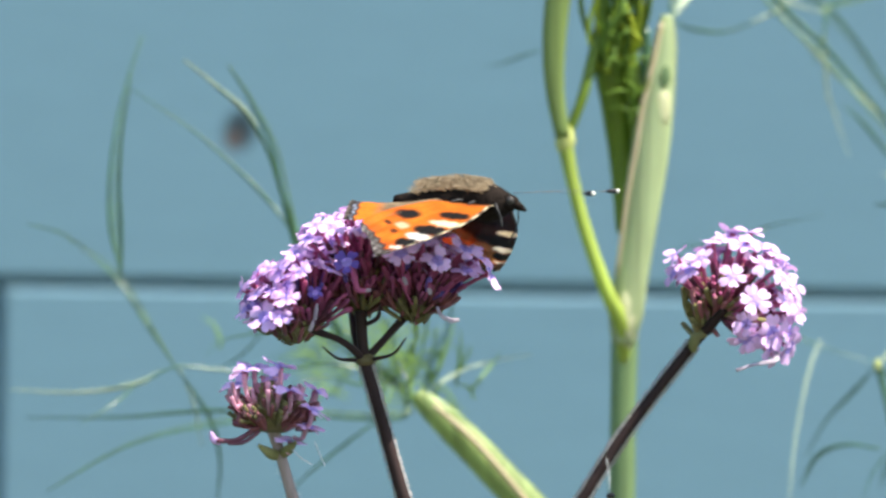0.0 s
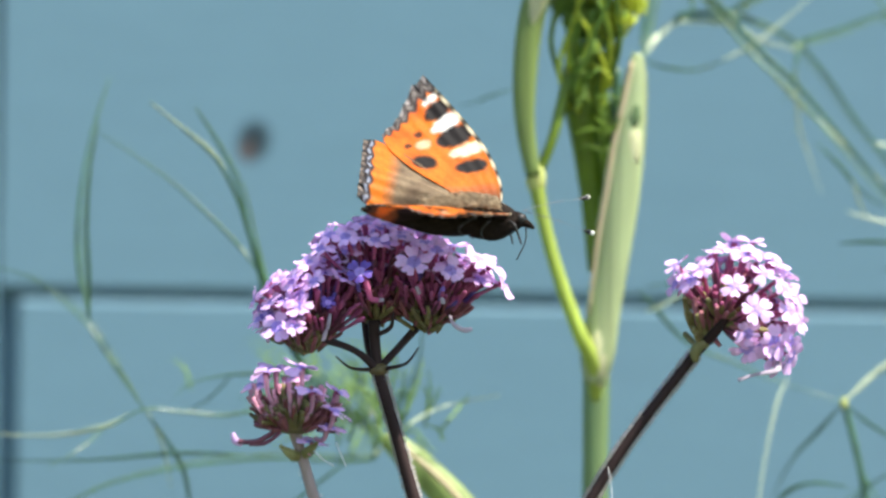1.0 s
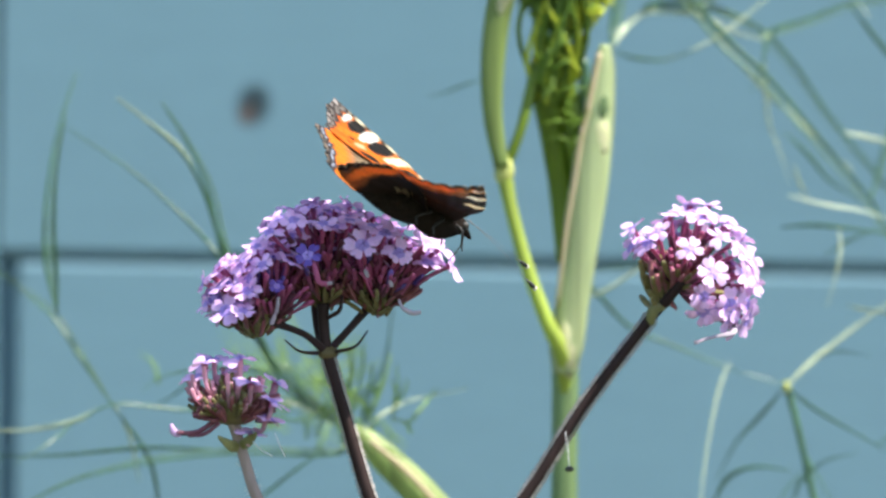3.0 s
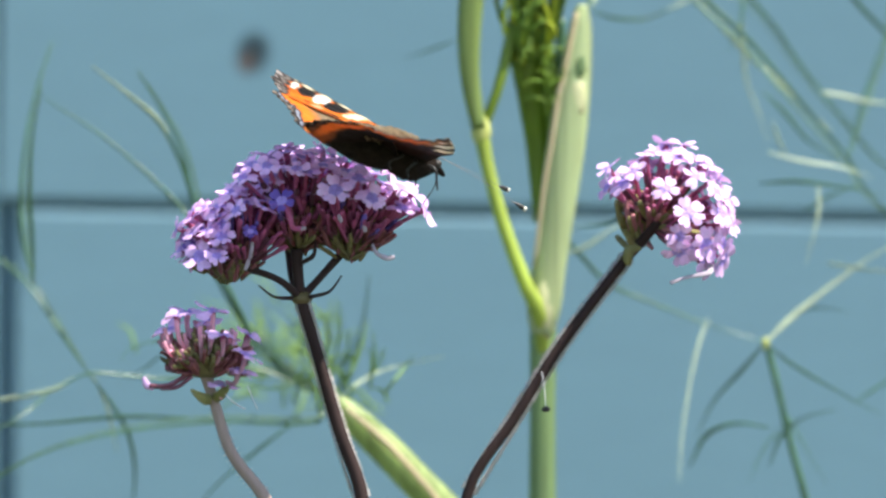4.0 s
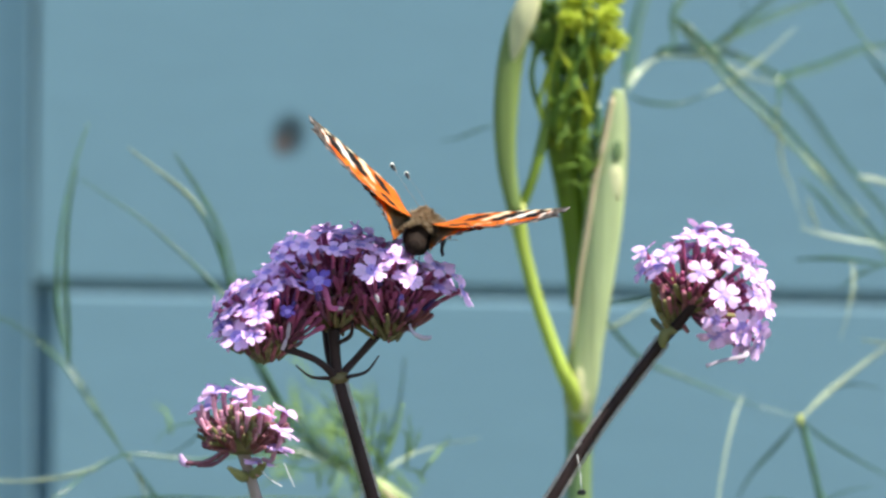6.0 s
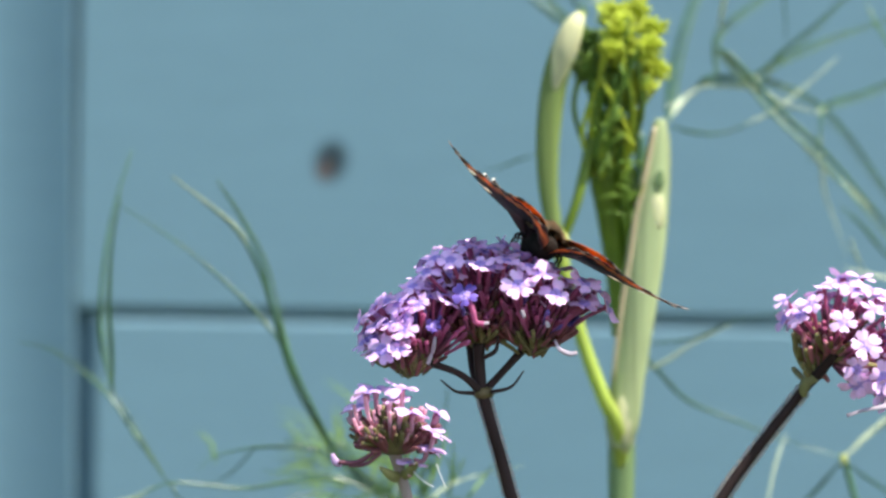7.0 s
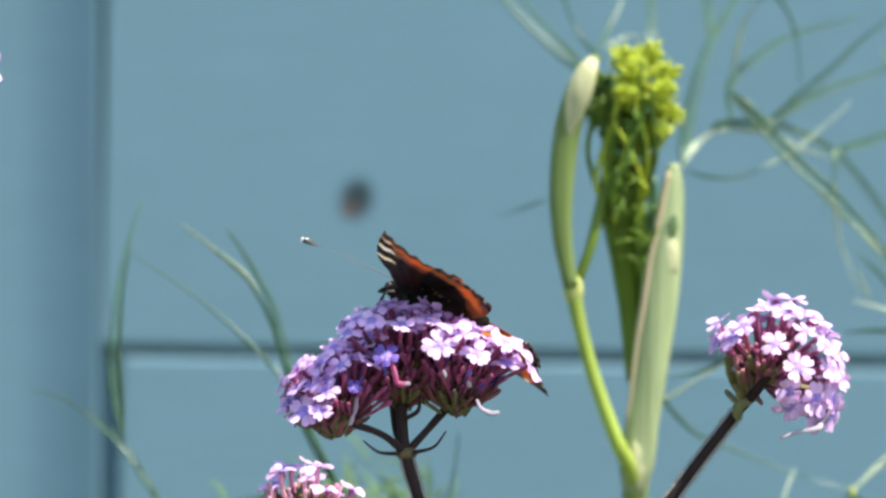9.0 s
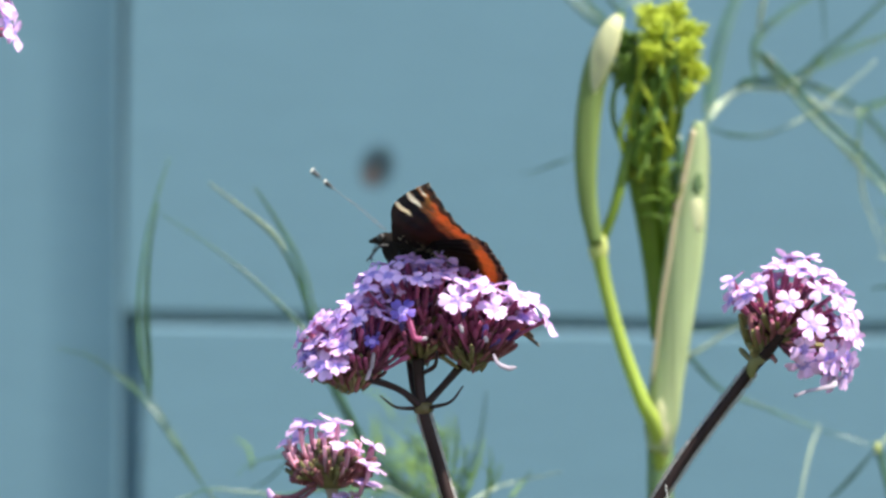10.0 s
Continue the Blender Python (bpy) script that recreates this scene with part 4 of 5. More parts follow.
spray_strand(6, True, (1332, 720), (1316, 760), (1300, 830), (1285, 930), (1280, 1010))
spray_strand(12, False, (1300, 980), (1330, 925), (1380, 905), (1440, 912))
spray_strand(9, False, (1440, 980), (1460, 930), (1500, 895), (1560, 880))
spray_strand(9, False, (1470, 905), (1430, 950), (1405, 1010))
bm = bmesh.new()
blob(bm, lay(1433, 763, Y - 0.001) - base, (0.0006, 0.0006, 0.0009), rough=0.15)
part("fork", bm, JOINT, spray, "yellow fork of the thread")

# the lower leaf with its thick pale stalk
Y = 0.10
base = at_ground(1050, Y)
leaf = thing("fennel_leaf", base, "feathery fennel leaf with long threads on a thick pale stalk", "plant", "fennel")
stalk(leaf, base, [(Vector((base.x, Y, -0.03)), 0.0026), (lay(1050, 6000, Y), 0.0024), (lay(1010, 1500, Y), 0.0026), fpx(930, 1120, Y, 30), fpx(830, 1000, Y, 30), fpx(750, 920, Y, 27), fpx(700, 875, Y, 18), fpx(690, 862, Y, 9)], surface("leaf_stalk", (0.34, 0.43, 0.14), 0.45, 0.5, 900, 420, 0.5, 0.0002, see=0.35, stretch=(1, 1, 0.03)), "stalk", "thick pale green leaf stalk", seg=12, flat=0.7, rib=0.06)
stalk(leaf, base, [fpx(905, 1075, Y - 0.0035, 5), fpx(800, 955, Y - 0.0035, 5), fpx(720, 885, Y - 0.003, 4)], SHEATH_RIM, "stalk_rim", "whitish ridge")
def leaf_strand(wide, pale, *points):
    frond(leaf, base, points, Y + 0.003, wide, pale, dy=rnd.uniform(-0.012, 0.012))


leaf_strand(14, False, (164, 655), (150, 580), (148, 500), (158, 400), (176, 311), (199, 236))
leaf_strand(11, False, (166, 665), (164, 590), (160, 500), (165, 400), (180, 315))
leaf_strand(13, False, (262, 820), (210, 738), (167, 672), (125, 633), (59, 587), (0, 572))
leaf_strand(9, False, (690, 872), (560, 815), (470, 822), (400, 832), (328, 826), (262, 823), (197, 852), (140, 862))
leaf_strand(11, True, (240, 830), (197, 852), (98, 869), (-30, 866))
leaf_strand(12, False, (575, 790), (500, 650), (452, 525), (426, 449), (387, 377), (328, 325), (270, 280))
# a glint painted as a pale length along the green thread before it
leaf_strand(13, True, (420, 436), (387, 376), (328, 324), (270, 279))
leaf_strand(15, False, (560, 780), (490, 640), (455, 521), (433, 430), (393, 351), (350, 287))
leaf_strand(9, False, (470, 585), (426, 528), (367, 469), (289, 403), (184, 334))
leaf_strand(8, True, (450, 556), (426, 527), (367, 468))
leaf_strand(11, False, (540, 765), (470, 758), (400, 762), (341, 777), (318, 800))
leaf_strand(15, False, (690, 872), (660, 850), (600, 800), (540, 730), (495, 640))
leaf_strand(16, False, (700, 880), (623, 822), (543, 772), (470, 745))
leaf_strand(14, False, (698, 872), (712, 840), (723, 810), (748, 740), (760, 650))
leaf_strand(8, True, (703, 872), (740, 840), (790, 815), (893, 792))
leaf_strand(13, False, (690, 880), (663, 905), (487, 904), (317, 924), (177, 964), (37, 1046))
leaf_strand(10, False, (487, 904), (327, 899), (167, 912), (2, 914))
leaf_strand(11, False, (262, 820), (327, 914), (345, 990), (340, 1060))
leaf_strand(8, True, (270, 825), (295, 880), (312, 960))
leaf_strand(11, False, (640, 900), (560, 960), (480, 1030), (440, 1090))
leaf_strand(8, False, (197, 852), (160, 885), (90, 930))
leaf_strand(9, False, (420, 757), (380, 800), (330, 830))
leaf_strand(10, False, (660, 850), (600, 800), (580, 760), (500, 735))
leaf_strand(10, False, (650, 850), (585, 815), (520, 810), (430, 800))
leaf_strand(9, False, (680, 862), (655, 800), (640, 745), (610, 715))
leaf_strand(8, False, (682, 862), (672, 810), (690, 760), (680, 720))
leaf_strand(9, False, (640, 835), (590, 850), (540, 840), (470, 850))
bm = bmesh.new()
for i in range(70):
    c = lay(rnd.gauss(600, 75), rnd.gauss(805, 42), Y + rnd.uniform(0.03, 0.13)) - base
    d = Vector((rnd.gauss(-0.5, 0.7), rnd.gauss(0, 0.5), rnd.gauss(0.5, 0.6))).normalized() * rnd.uniform(0.004, 0.010)
    tube(bm, [(*c, 0.00026), (*(c + d * 0.5 + Vector((0.0006, 0, 0.0009))), 0.00024), (*(c + d), 0.00008)], 5, 3, flat=0.6)
for i in range(30):
    c = lay(rnd.gauss(690, 45), rnd.gauss(852, 30), Y + rnd.uniform(-0.004, 0.012)) - base
    d = Vector((rnd.gauss(0.0, 0.6), rnd.gauss(0, 0.4), rnd.gauss(0.7, 0.4))).normalized() * rnd.uniform(0.004, 0.010)
    tube(bm, [(*c, 0.00024), (*(c + d * 0.5 + Vector((0.0006, 0, 0.0008))), 0.00022), (*(c + d), 0.00008)], 5, 3, flat=0.6)
tagged(part("feathery_leaf", bm, surface("young_frond", (0.22, 0.36, 0.08), 0.5, 0.3, 300, 40, 0.2, see=0.3), leaf, "fine bright green leaflets"), kind="stuff")


# ---- butterfly ----
MMETRE = 0.00104
ORANGE, DEEP, BLACK, CREAM, WHITE, BROWN = (0.82, 0.225, 0.018), (0.70, 0.13, 0.010), (0.012, 0.009, 0.008), (0.88, 0.76, 0.50), (0.88, 0.84, 0.74), (0.12, 0.068, 0.03)
UNDER_DARK, UNDER_OCHRE, UNDER_BROWN = (0.020, 0.012, 0.009), (0.70, 0.29, 0.075), (0.20, 0.085, 0.036)


def blend(a, b, s):
    s = min(1, max(0, s))
    return tuple(p + (q - p) * s for p, q in zip(a, b))


def spot(p, c, size, soft=0.35):
    d = math.hypot((p[0] - c[0]) / size[0], (p[1] - c[1]) / size[1]) + 0.18 * noise.noise(Vector((p[0] * 1.1, p[1] * 1.1, 3)))
    return min(1, max(0, (1 - d) / soft + 0.5))


def wing_mesh(name, lead, trail, paint_top, paint_low, side, camber, shape=0.0, rise=0.0, fold=0.0, inner=0.0):
    """A thin wing in millimetres: s runs from the root to the margin, w from the leading to the trailing edge."""
    nu, nv = 64, 56
    bm = bmesh.new()
    colours = []
    a_line, b_line = spline([(*p, 0, 0) for p in lead], 20), spline([(*p, 0, 0) for p in trail], 20)

    def along(line, s):
        i = s * (len(line) - 1)
        k = min(int(i), len(line) - 2)
        return line[k] + (line[k + 1] - line[k]) * (i - k)

    sheets = []
    for face in (1, -1):
        rows_v = []
        for i in range(nu + 1):
            s = i / nu
            row = []
            for j in range(nv + 1):
                w = j / nv
                p = along(a_line, s) * (1 - w) + along(b_line, s) * w
                edge = (0.45 * math.sin(w * 31) + 0.25 * math.sin(w * 83 + 1)) * max(0, s - 0.9) * 10 * 0.6 + shape * max(0, s - 0.7) / 0.3 * (1.5 * math.exp(-((w - 0.26) / 0.13) ** 2) - 0.9 * math.exp(-((w - 0.68) / 0.16) ** 2))
                x, y = p[0], p[1] + edge
                z = -camber * math.sin(math.pi * w) * s + rise * (1 - w) ** 2 * s + 0.10 * math.sin(w * 40 + s * 2) * s + face * 0.05 - fold * max(0, 1 - s / 0.22) - inner * max(0, (w - 0.5) / 0.5) ** 1.7 * min(1, s * 2.2) * (1 - 0.5 * max(0, s - 0.6) / 0.4)
                row.append(bm.verts.new((x * MMETRE, side * y * MMETRE, z * MMETRE)))
                colours.append((paint_top if face > 0 else paint_low)(x, y, s, w))
            rows_v.append(row)
        for r0, r1 in zip(rows_v, rows_v[1:]):
            for j in range(nv):
                q = (r0[j], r0[j + 1], r1[j + 1], r1[j])
                bm.faces.new(q if face * side < 0 else q[::-1])
        sheets.append(rows_v)
    t, l = sheets
    rim = [r[0] for r in t] + t[-1][1:] + [r[-1] for r in t[::-1][1:]]
    rim_l = [r[0] for r in l] + l[-1][1:] + [r[-1] for r in l[::-1][1:]]
    for k in range(len(rim) - 1):
        bm.faces.new((rim[k], rim[k + 1], rim_l[k + 1], rim_l[k]))
    me = bpy.data.meshes.new(name)
    bm.to_mesh(me)
    bm.free()
    col = me.color_attributes.new("pattern", "FLOAT_COLOR", "POINT")
    col.data.foreach_set("color", [c for k in colours for c in (*k, 1.0)])
    me.materials.append(WING)
    for p in me.polygons:
        p.use_smooth = True
    return me


# leading edge and hind edge, root first; margin = the line between their ends
FORE_LEAD = [(2.4, 0.8), (2.2, 5.0), (0.3, 11.0), (-3.2, 16.6), (-6.8, 21.2), (-9.4, 24.1)]
FORE_TRAIL = [(-1.0, 0.8), (-5.5, 3.0), (-9.6, 5.4), (-12.6, 8.0), (-14.2, 10.4), (-14.6, 12.0)]
HIND_LEAD = [(-0.6, 0.8), (-4.5, 4.3), (-8.0, 7.6), (-11.5, 10.2), (-14.4, 11.8), (-16.2, 11.6)]
HIND_TRAIL = [(-2.4, 0.5), (-5.5, 0.6), (-8.6, 0.6), (-12.2, 0.6), (-15.4, 0.9), (-17.4, 2.0)]
# bars along the leading edge: place from root to margin and from leading to trailing edge, size, colour
BARS = [((0.36, 0.30), (0.050, 0.24), 0), ((0.465, 0.20), (0.036, 0.26), 1), ((0.56, 0.22), (0.060, 0.25), 0), ((0.655, 0.18), (0.040, 0.22), 2), ((0.745, 0.16), (0.050, 0.20), 0), ((0.825, 0.14), (0.028, 0.14), 2)]


def fore_top(x, y, s, w):
    c = blend(ORANGE, DEEP, 0.5 + 0.8 * noise.noise(Vector((x * 0.35, y * 0.35, 0))))
    c = blend(BROWN, c, (s - 0.10) / 0.14)
    for q, size, k in BARS:
        c = blend(c, (BLACK, CREAM, WHITE)[k], spot((s, w), q, size, 0.2))
    c = blend(c, BLACK, spot((s, w), (0.47, 0.78), (0.065, 0.15)))
    c = blend(c, BLACK, 0.9 * spot((s, w), (0.69, 0.56), (0.026, 0.055)))
    c = blend(c, BLACK, 0.9 * spot((s, w), (0.64, 0.77), (0.026, 0.055)))
    c = blend(c, CREAM, 0.6 * spot((s, w), (0.60, 0.60), (0.035, 0.10)))
    if w < 0.045:
        c = blend(BLACK, CREAM, 0.5 + 0.5 * math.sin(s * 60))
    edge = s + 0.025 * math.sin(w * 38)
    c = blend(c, (0.050, 0.038, 0.034), (edge - 0.845) / 0.03)
    c = blend(c, (0.36, 0.32, 0.28), 0.5 * spot((edge, (w * 8.5) % 1.0), (0.925, 0.5), (0.022, 0.42), 0.5))
    if edge > 0.97:
        c = blend(c, (0.40, 0.35, 0.32), 0.5 + 0.6 * math.sin(w * 52))
    return c


def hind_top(x, y, s, w):
    c = blend((0.36, 0.26, 0.15), (0.20, 0.135, 0.08), 0.5 + noise.noise(Vector((x * 0.5, y * 0.5, 0))))
    c = blend(c, (0.10, 0.07, 0.045), min(1, max(0, w - 0.72) * 5) * min(1, max(0, 0.7 - s) * 5))
    c = blend(c, ORANGE, (s - 0.55 - 0.06 * w) / 0.12)
    c = blend(c, ORANGE, 0.8 * min(1, max(0, w - 0.86) * 9) * min(1, max(0, s - 0.3) * 5))
    edge = s + 0.02 * math.sin(w * 30)
    c = blend(c, (0.04, 0.032, 0.032), (edge - 0.81) / 0.03)
    c = blend(c, (0.42, 0.46, 0.56), 0.85 * spot((edge, (w * 8) % 1.0), (0.885, 0.5), (0.022, 0.34), 0.5))
    if edge > 0.955:
        c = blend(c, (0.32, 0.25, 0.19), 0.5 + 0.5 * math.sin(w * 60))
    return c


def fore_low(x, y, s, w):
    c = blend(UNDER_DARK, UNDER_BROWN, (s - 0.40 - 0.26 * (1 - w)) / 0.05)
    c = blend(c, UNDER_OCHRE, (s - 0.54 - 0.18 * (1 - w)) / 0.08)
    c = blend(c, UNDER_DARK, 0.5 * noise.noise(Vector((x * 0.9, y * 0.9, 5))))
    for q, size, k in BARS[1:]:
        c = blend(c, (UNDER_DARK, WHITE, WHITE)[k], spot((s, w), (q[0], q[1] * 0.5), (size[0] * 0.9, size[1] * 0.55), 0.2))
    edge = s + 0.02 * math.sin(w * 38)
    c = blend(c, UNDER_BROWN, (edge - 0.84) / 0.03)
    c = blend(c, UNDER_DARK, (edge - 0.93) / 0.02 * 0.8)
    if edge > 0.965:
        c = blend(c, (0.34, 0.25, 0.17), 0.5 + 0.5 * math.sin(w * 52))
    return c


def hind_low(x, y, s, w):
    ragged = 0.05 * noise.noise(Vector((x * 0.8, y * 0.8, 2)))
    c = blend(UNDER_DARK, UNDER_BROWN, (s - 0.60 + ragged) / 0.05)
    c = blend(c, UNDER_OCHRE, 0.85 * spot((s, w), (0.75, 0.42), (0.09, 0.5)))
    edge = s + 0.02 * math.sin(w * 30)
    c = blend(c, UNDER_DARK, (edge - 0.88) / 0.02)
    if edge > 0.955:
        c = blend(c, (0.30, 0.22, 0.15), 0.5 + 0.5 * math.sin(w * 60))
    return c


butterfly = thing("butterfly", (0, 0, 1.3), "small orange, black and cream tortoiseshell butterfly feeding on a flower head", "butterfly")
bm = bmesh.new()
blob(bm, (0.0007, 0, -0.0014), (0.0042, 0.0023, 0.0029), rough=0.15, seg=14, rings=10)
body = part("thorax", bm, FUR, butterfly, "dark furry thorax")
bm = bmesh.new()
tube(bm, [(-0.001, 0, -0.0012, 0.0021), (-0.004, 0, -0.0019, 0.0023), (-0.008, 0, -0.0024, 0.0019), (-0.0125, 0, -0.0026, 0.0008)], 10, 5)
part("abdomen", bm, FUR, butterfly, "slim dark abdomen")
bm = bmesh.new()
blob(bm, (0.0046, 0, -0.0009), (0.0014, 0.0013, 0.0013), rough=0.15)
tube(bm, [(0.0050, 0, -0.0009, 0.0008), (0.0064, 0, -0.0014, 0.0005), (0.0072, 0, -0.0018, 0.0002)], 8, 3)
head = part("head", bm, FUR, butterfly, "dark furry head with pointed palps")
antennae = []
for sy in (1, -1):
    bm = bmesh.new()
    blob(bm, (0.0050, 0.0010 * sy, -0.0006), (0.0006, 0.0005, 0.0006))
    part("eye", bm, EYE_BLACK, head)
    bm = bmesh.new()
    tip = Vector((0.89, 0.42 * sy, 0.16)).normalized() * 0.0145
    tube(bm, [(0, 0, 0, 0.00005), (*(tip * 0.5 + Vector((0, 0.0003 * sy, 0.0002))), 0.00004), (*(tip * 0.86), 0.00005), (*(tip * 0.93), 0.00030), (*tip, 0.00034)], 6, 5)
    antenna = part("antenna", bm, [ANTENNA, LEG], butterfly, "thin grey antenna with a dark club")
    for p in antenna.data.polygons:
        p.material_index = 1 if p.center.length > 0.0128 else 0
    antenna.location = (0.0053, 0.0005 * sy, 0.0005)
    antennae.append(antenna)
    bm = bmesh.new()
    blob(bm, tip, (0.00036, 0.00036, 0.00036), seg=8, rings=6)
    part("club_tip", bm, CLUB_TIP, antenna, "pale antenna tip")
    for x0, x1, out, low in ((0.0028, 0.0046, 0.0028, -0.0043), (0.0008, -0.0010, 0.0034, -0.0042), (-0.0010, -0.0042, 0.0034, -0.0040)):
        bm = bmesh.new()
        tube(bm, [(x0, 0.0008 * sy, -0.0012, 0.00022), ((x0 + x1) / 2, out * sy, -0.0016, 0.0002), (x1, out * sy, low * 0.75, 0.00016), (x1 + 0.0004, out * 1.1 * sy, low, 0.00012)], 6, 4)
        part("leg", bm, LEG, butterfly)
bm = bmesh.new()
tube(bm, [(0.0058, 0, -0.0008, 0.00012), (0.0062, 0, -0.0035, 0.0001), (0.0052, 0, -0.0065, 0.0001)], 6, 5)
part("proboscis", bm, LEG, head, "thin curved tongue")
bm = bmesh.new()
rnd = random.Random(3)
for i in range(420):
    d = Vector((rnd.gauss(0, 1), rnd.gauss(0, 1), abs(rnd.gauss(0, 1)) + 0.1)).normalized()
    p = Vector((0.0000 + d.x * 0.0036, d.y * 0.0017, d.z * 0.0015))
    q = p + d * rnd.uniform(0.0002, 0.0006) + Vector((-0.0011, 0, 0))
    tube(bm, [(*p, 0.00007), (*((p + q) / 2), 0.00006), (*q, 0.00002)], 4, 1)
for i in range(1300):
    p = Vector((rnd.uniform(-0.0085, 0.002), rnd.gauss(0, 0.0012), 0.0007))
    p.z += min(0.0, p.x + 0.002) * 0.2
    p.z += 0.0009 * math.exp(-(p.y / 0.0015) ** 2) - 0.0006 * abs(p.y) / 0.003
    q = p + Vector((rnd.uniform(-0.0016, -0.0006), p.y * 0.25 + rnd.gauss(0, 0.0002), rnd.uniform(-0.0002, 0.0008)))
    tube(bm, [(*p, 0.00006), (*((p + q) / 2 + Vector((0, 0, 0.0002))), 0.00005), (*q, 0.00002)], 4, 1)
part("hair", bm, HAIR, body, "brown hairs on the back")

wings = []
for sy in (1, -1):
    f = new("forewing", wing_mesh("forewing", FORE_LEAD, FORE_TRAIL, fore_top, fore_low, sy, 0.6, 1.0, 1.1, 1.3))
    h = new("hindwing", wing_mesh("hindwing", HIND_LEAD, HIND_TRAIL, hind_top, hind_low, sy, 0.4, 0.0, 0.0, 1.9, 3.1))
    h.location.z = -0.0002
    for w in (f, h):
        w.parent = butterfly
        w["label"] = "orange wing with black bars and a scalloped dark margin"
    wings.append((f, h))


# ---- what moves ----
# seconds, millimetres to the right, millimetres up, against where each plant stands at rest
SWAY_MAIN = [
    (0, 8.74, 2),
    (0.3, 9.74, 3.33),
    (0.5, 12.19, 4.25),
    (0.7, 8.1, 2.45),
    (1, 8.66, 2.25),
    (1.2, 13.23, 4.81),
    (1.5, 8.02, 2.57),
    (1.7, 7.38, 3.13),
    (2, 7.14, 1.12),
    (2.2, 14.84, 2.97),
    (2.5, 12.99, 0.48),
    (2.7, 2.08, -0.72),
    (3.8, 0.88, 0.72),
    (4, -2.08, -0),
    (4.2, -3.93, -0.2),
    (4.5, -5.77, -0.16),
    (4.8, -6.54, -0.64),
    (5, -4.17, 0.4),
    (5.2, -5.53, 0.08),
    (6.3, -0.72, 0.24),
    (6.5, 0, -0),
    (6.8, 6.78, 0.64),
    (7, 12.51, 1.68),
    (7.2, 9.66, 1.4),
    (7.5, 6.09, 1.36),
    (7.8, 5.97, 1.2),
    (8, 7.14, 1.12),
    (8.2, 7.46, 1.64),
    (8.5, 6.5, 1.12),
    (8.8, 3.41, 0.8),
    (9, -1.92, -1.36),
    (9.2, -3.93, -0.44),
    (9.5, -3.13, -0.08),
    (9.8, -3.41, -0.16),
    (10, -2.49, 0.48),
]
SWAY_SLANT = [
    (0, 8.78, -0.41),
    (0.3, 10.77, 0.61),
    (0.5, 12.27, 2.11),
    (0.7, 8.13, 0.12),
    (1, 7.07, -0.24),
    (1.2, 12.92, 1.63),
    (1.5, 7.39, 1.14),
    (1.7, 7.31, 2.11),
    (2, 5.93, -0.81),
    (2.2, 13.49, -1.79),
    (2.5, 11.78, -4.79),
    (2.7, 1.14, -1.54),
    (3.8, 0.24, 0.57),
    (4, -2.68, 0.81),
    (4.2, -3.66, 1.18),
    (4.5, -5.61, 1.79),
    (4.8, -6.38, 0.81),
    (5, -5.2, 1.46),
    (5.2, -5.61, 1.79),
    (6.3, -1.14, 0.24),
    (6.5, 0, -0),
    (6.8, 5.81, -2.36),
    (7, 11.62, -2.36),
    (7.2, 8.82, -1.67),
    (7.5, 5.77, 0.08),
    (7.8, 5.08, -1.22),
    (8, 6.34, -1.06),
    (8.2, 6.91, -0.69),
    (8.5, 5.61, -0.41),
    (8.8, 2.88, -0.65),
    (9, -1.79, -0.49),
    (9.2, -3.66, 0.93),
    (9.5, -3.17, 1.14),
    (9.8, -3.13, 1.46),
    (10, -2.76, 0.89),
]
SWAY_SMALL = [
    (0, 8.28, 2.47),
    (0.3, 9.52, 2.51),
    (0.5, 11.39, 4.54),
    (0.7, 7.73, 1.79),
    (1, 9.4, 3.9),
    (1.2, 12.9, 4.7),
    (1.5, 7.97, 3.27),
    (1.7, 7.09, 2.63),
    (2, 7.25, 2.39),
    (2.2, 15.21, 4.14),
    (2.5, 13.7, 2.79),
    (2.7, 1.12, 0.08),
    (3.8, 0.24, 0.8),
    (4, -3.11, -0.4),
    (4.2, -5.1, -2.11),
    (4.5, -6.93, -1.43),
    (4.8, -7.29, -2.71),
    (5, -5.1, -0.32),
    (5.2, -6.13, -0.56),
    (6.3, -1.27, 0.4),
    (6.5, 0, -0),
    (6.8, 6.41, 0.8),
    (7, 12.59, 3.66),
    (7.2, 9.36, 2.03),
    (7.5, 5.81, 1.83),
    (7.8, 5.77, 1.19),
    (8, 6.85, 2.39),
    (8.2, 7.49, 1.47),
    (8.5, 6.13, 2.47),
    (8.8, 2.35, 0.24),
    (9, -2.95, -1.67),
    (9.2, -5.18, -2.35),
    (9.5, -4.46, -1.04),
    (9.8, -4.34, -1.99),
    (10, -3.11, -0.08),
]
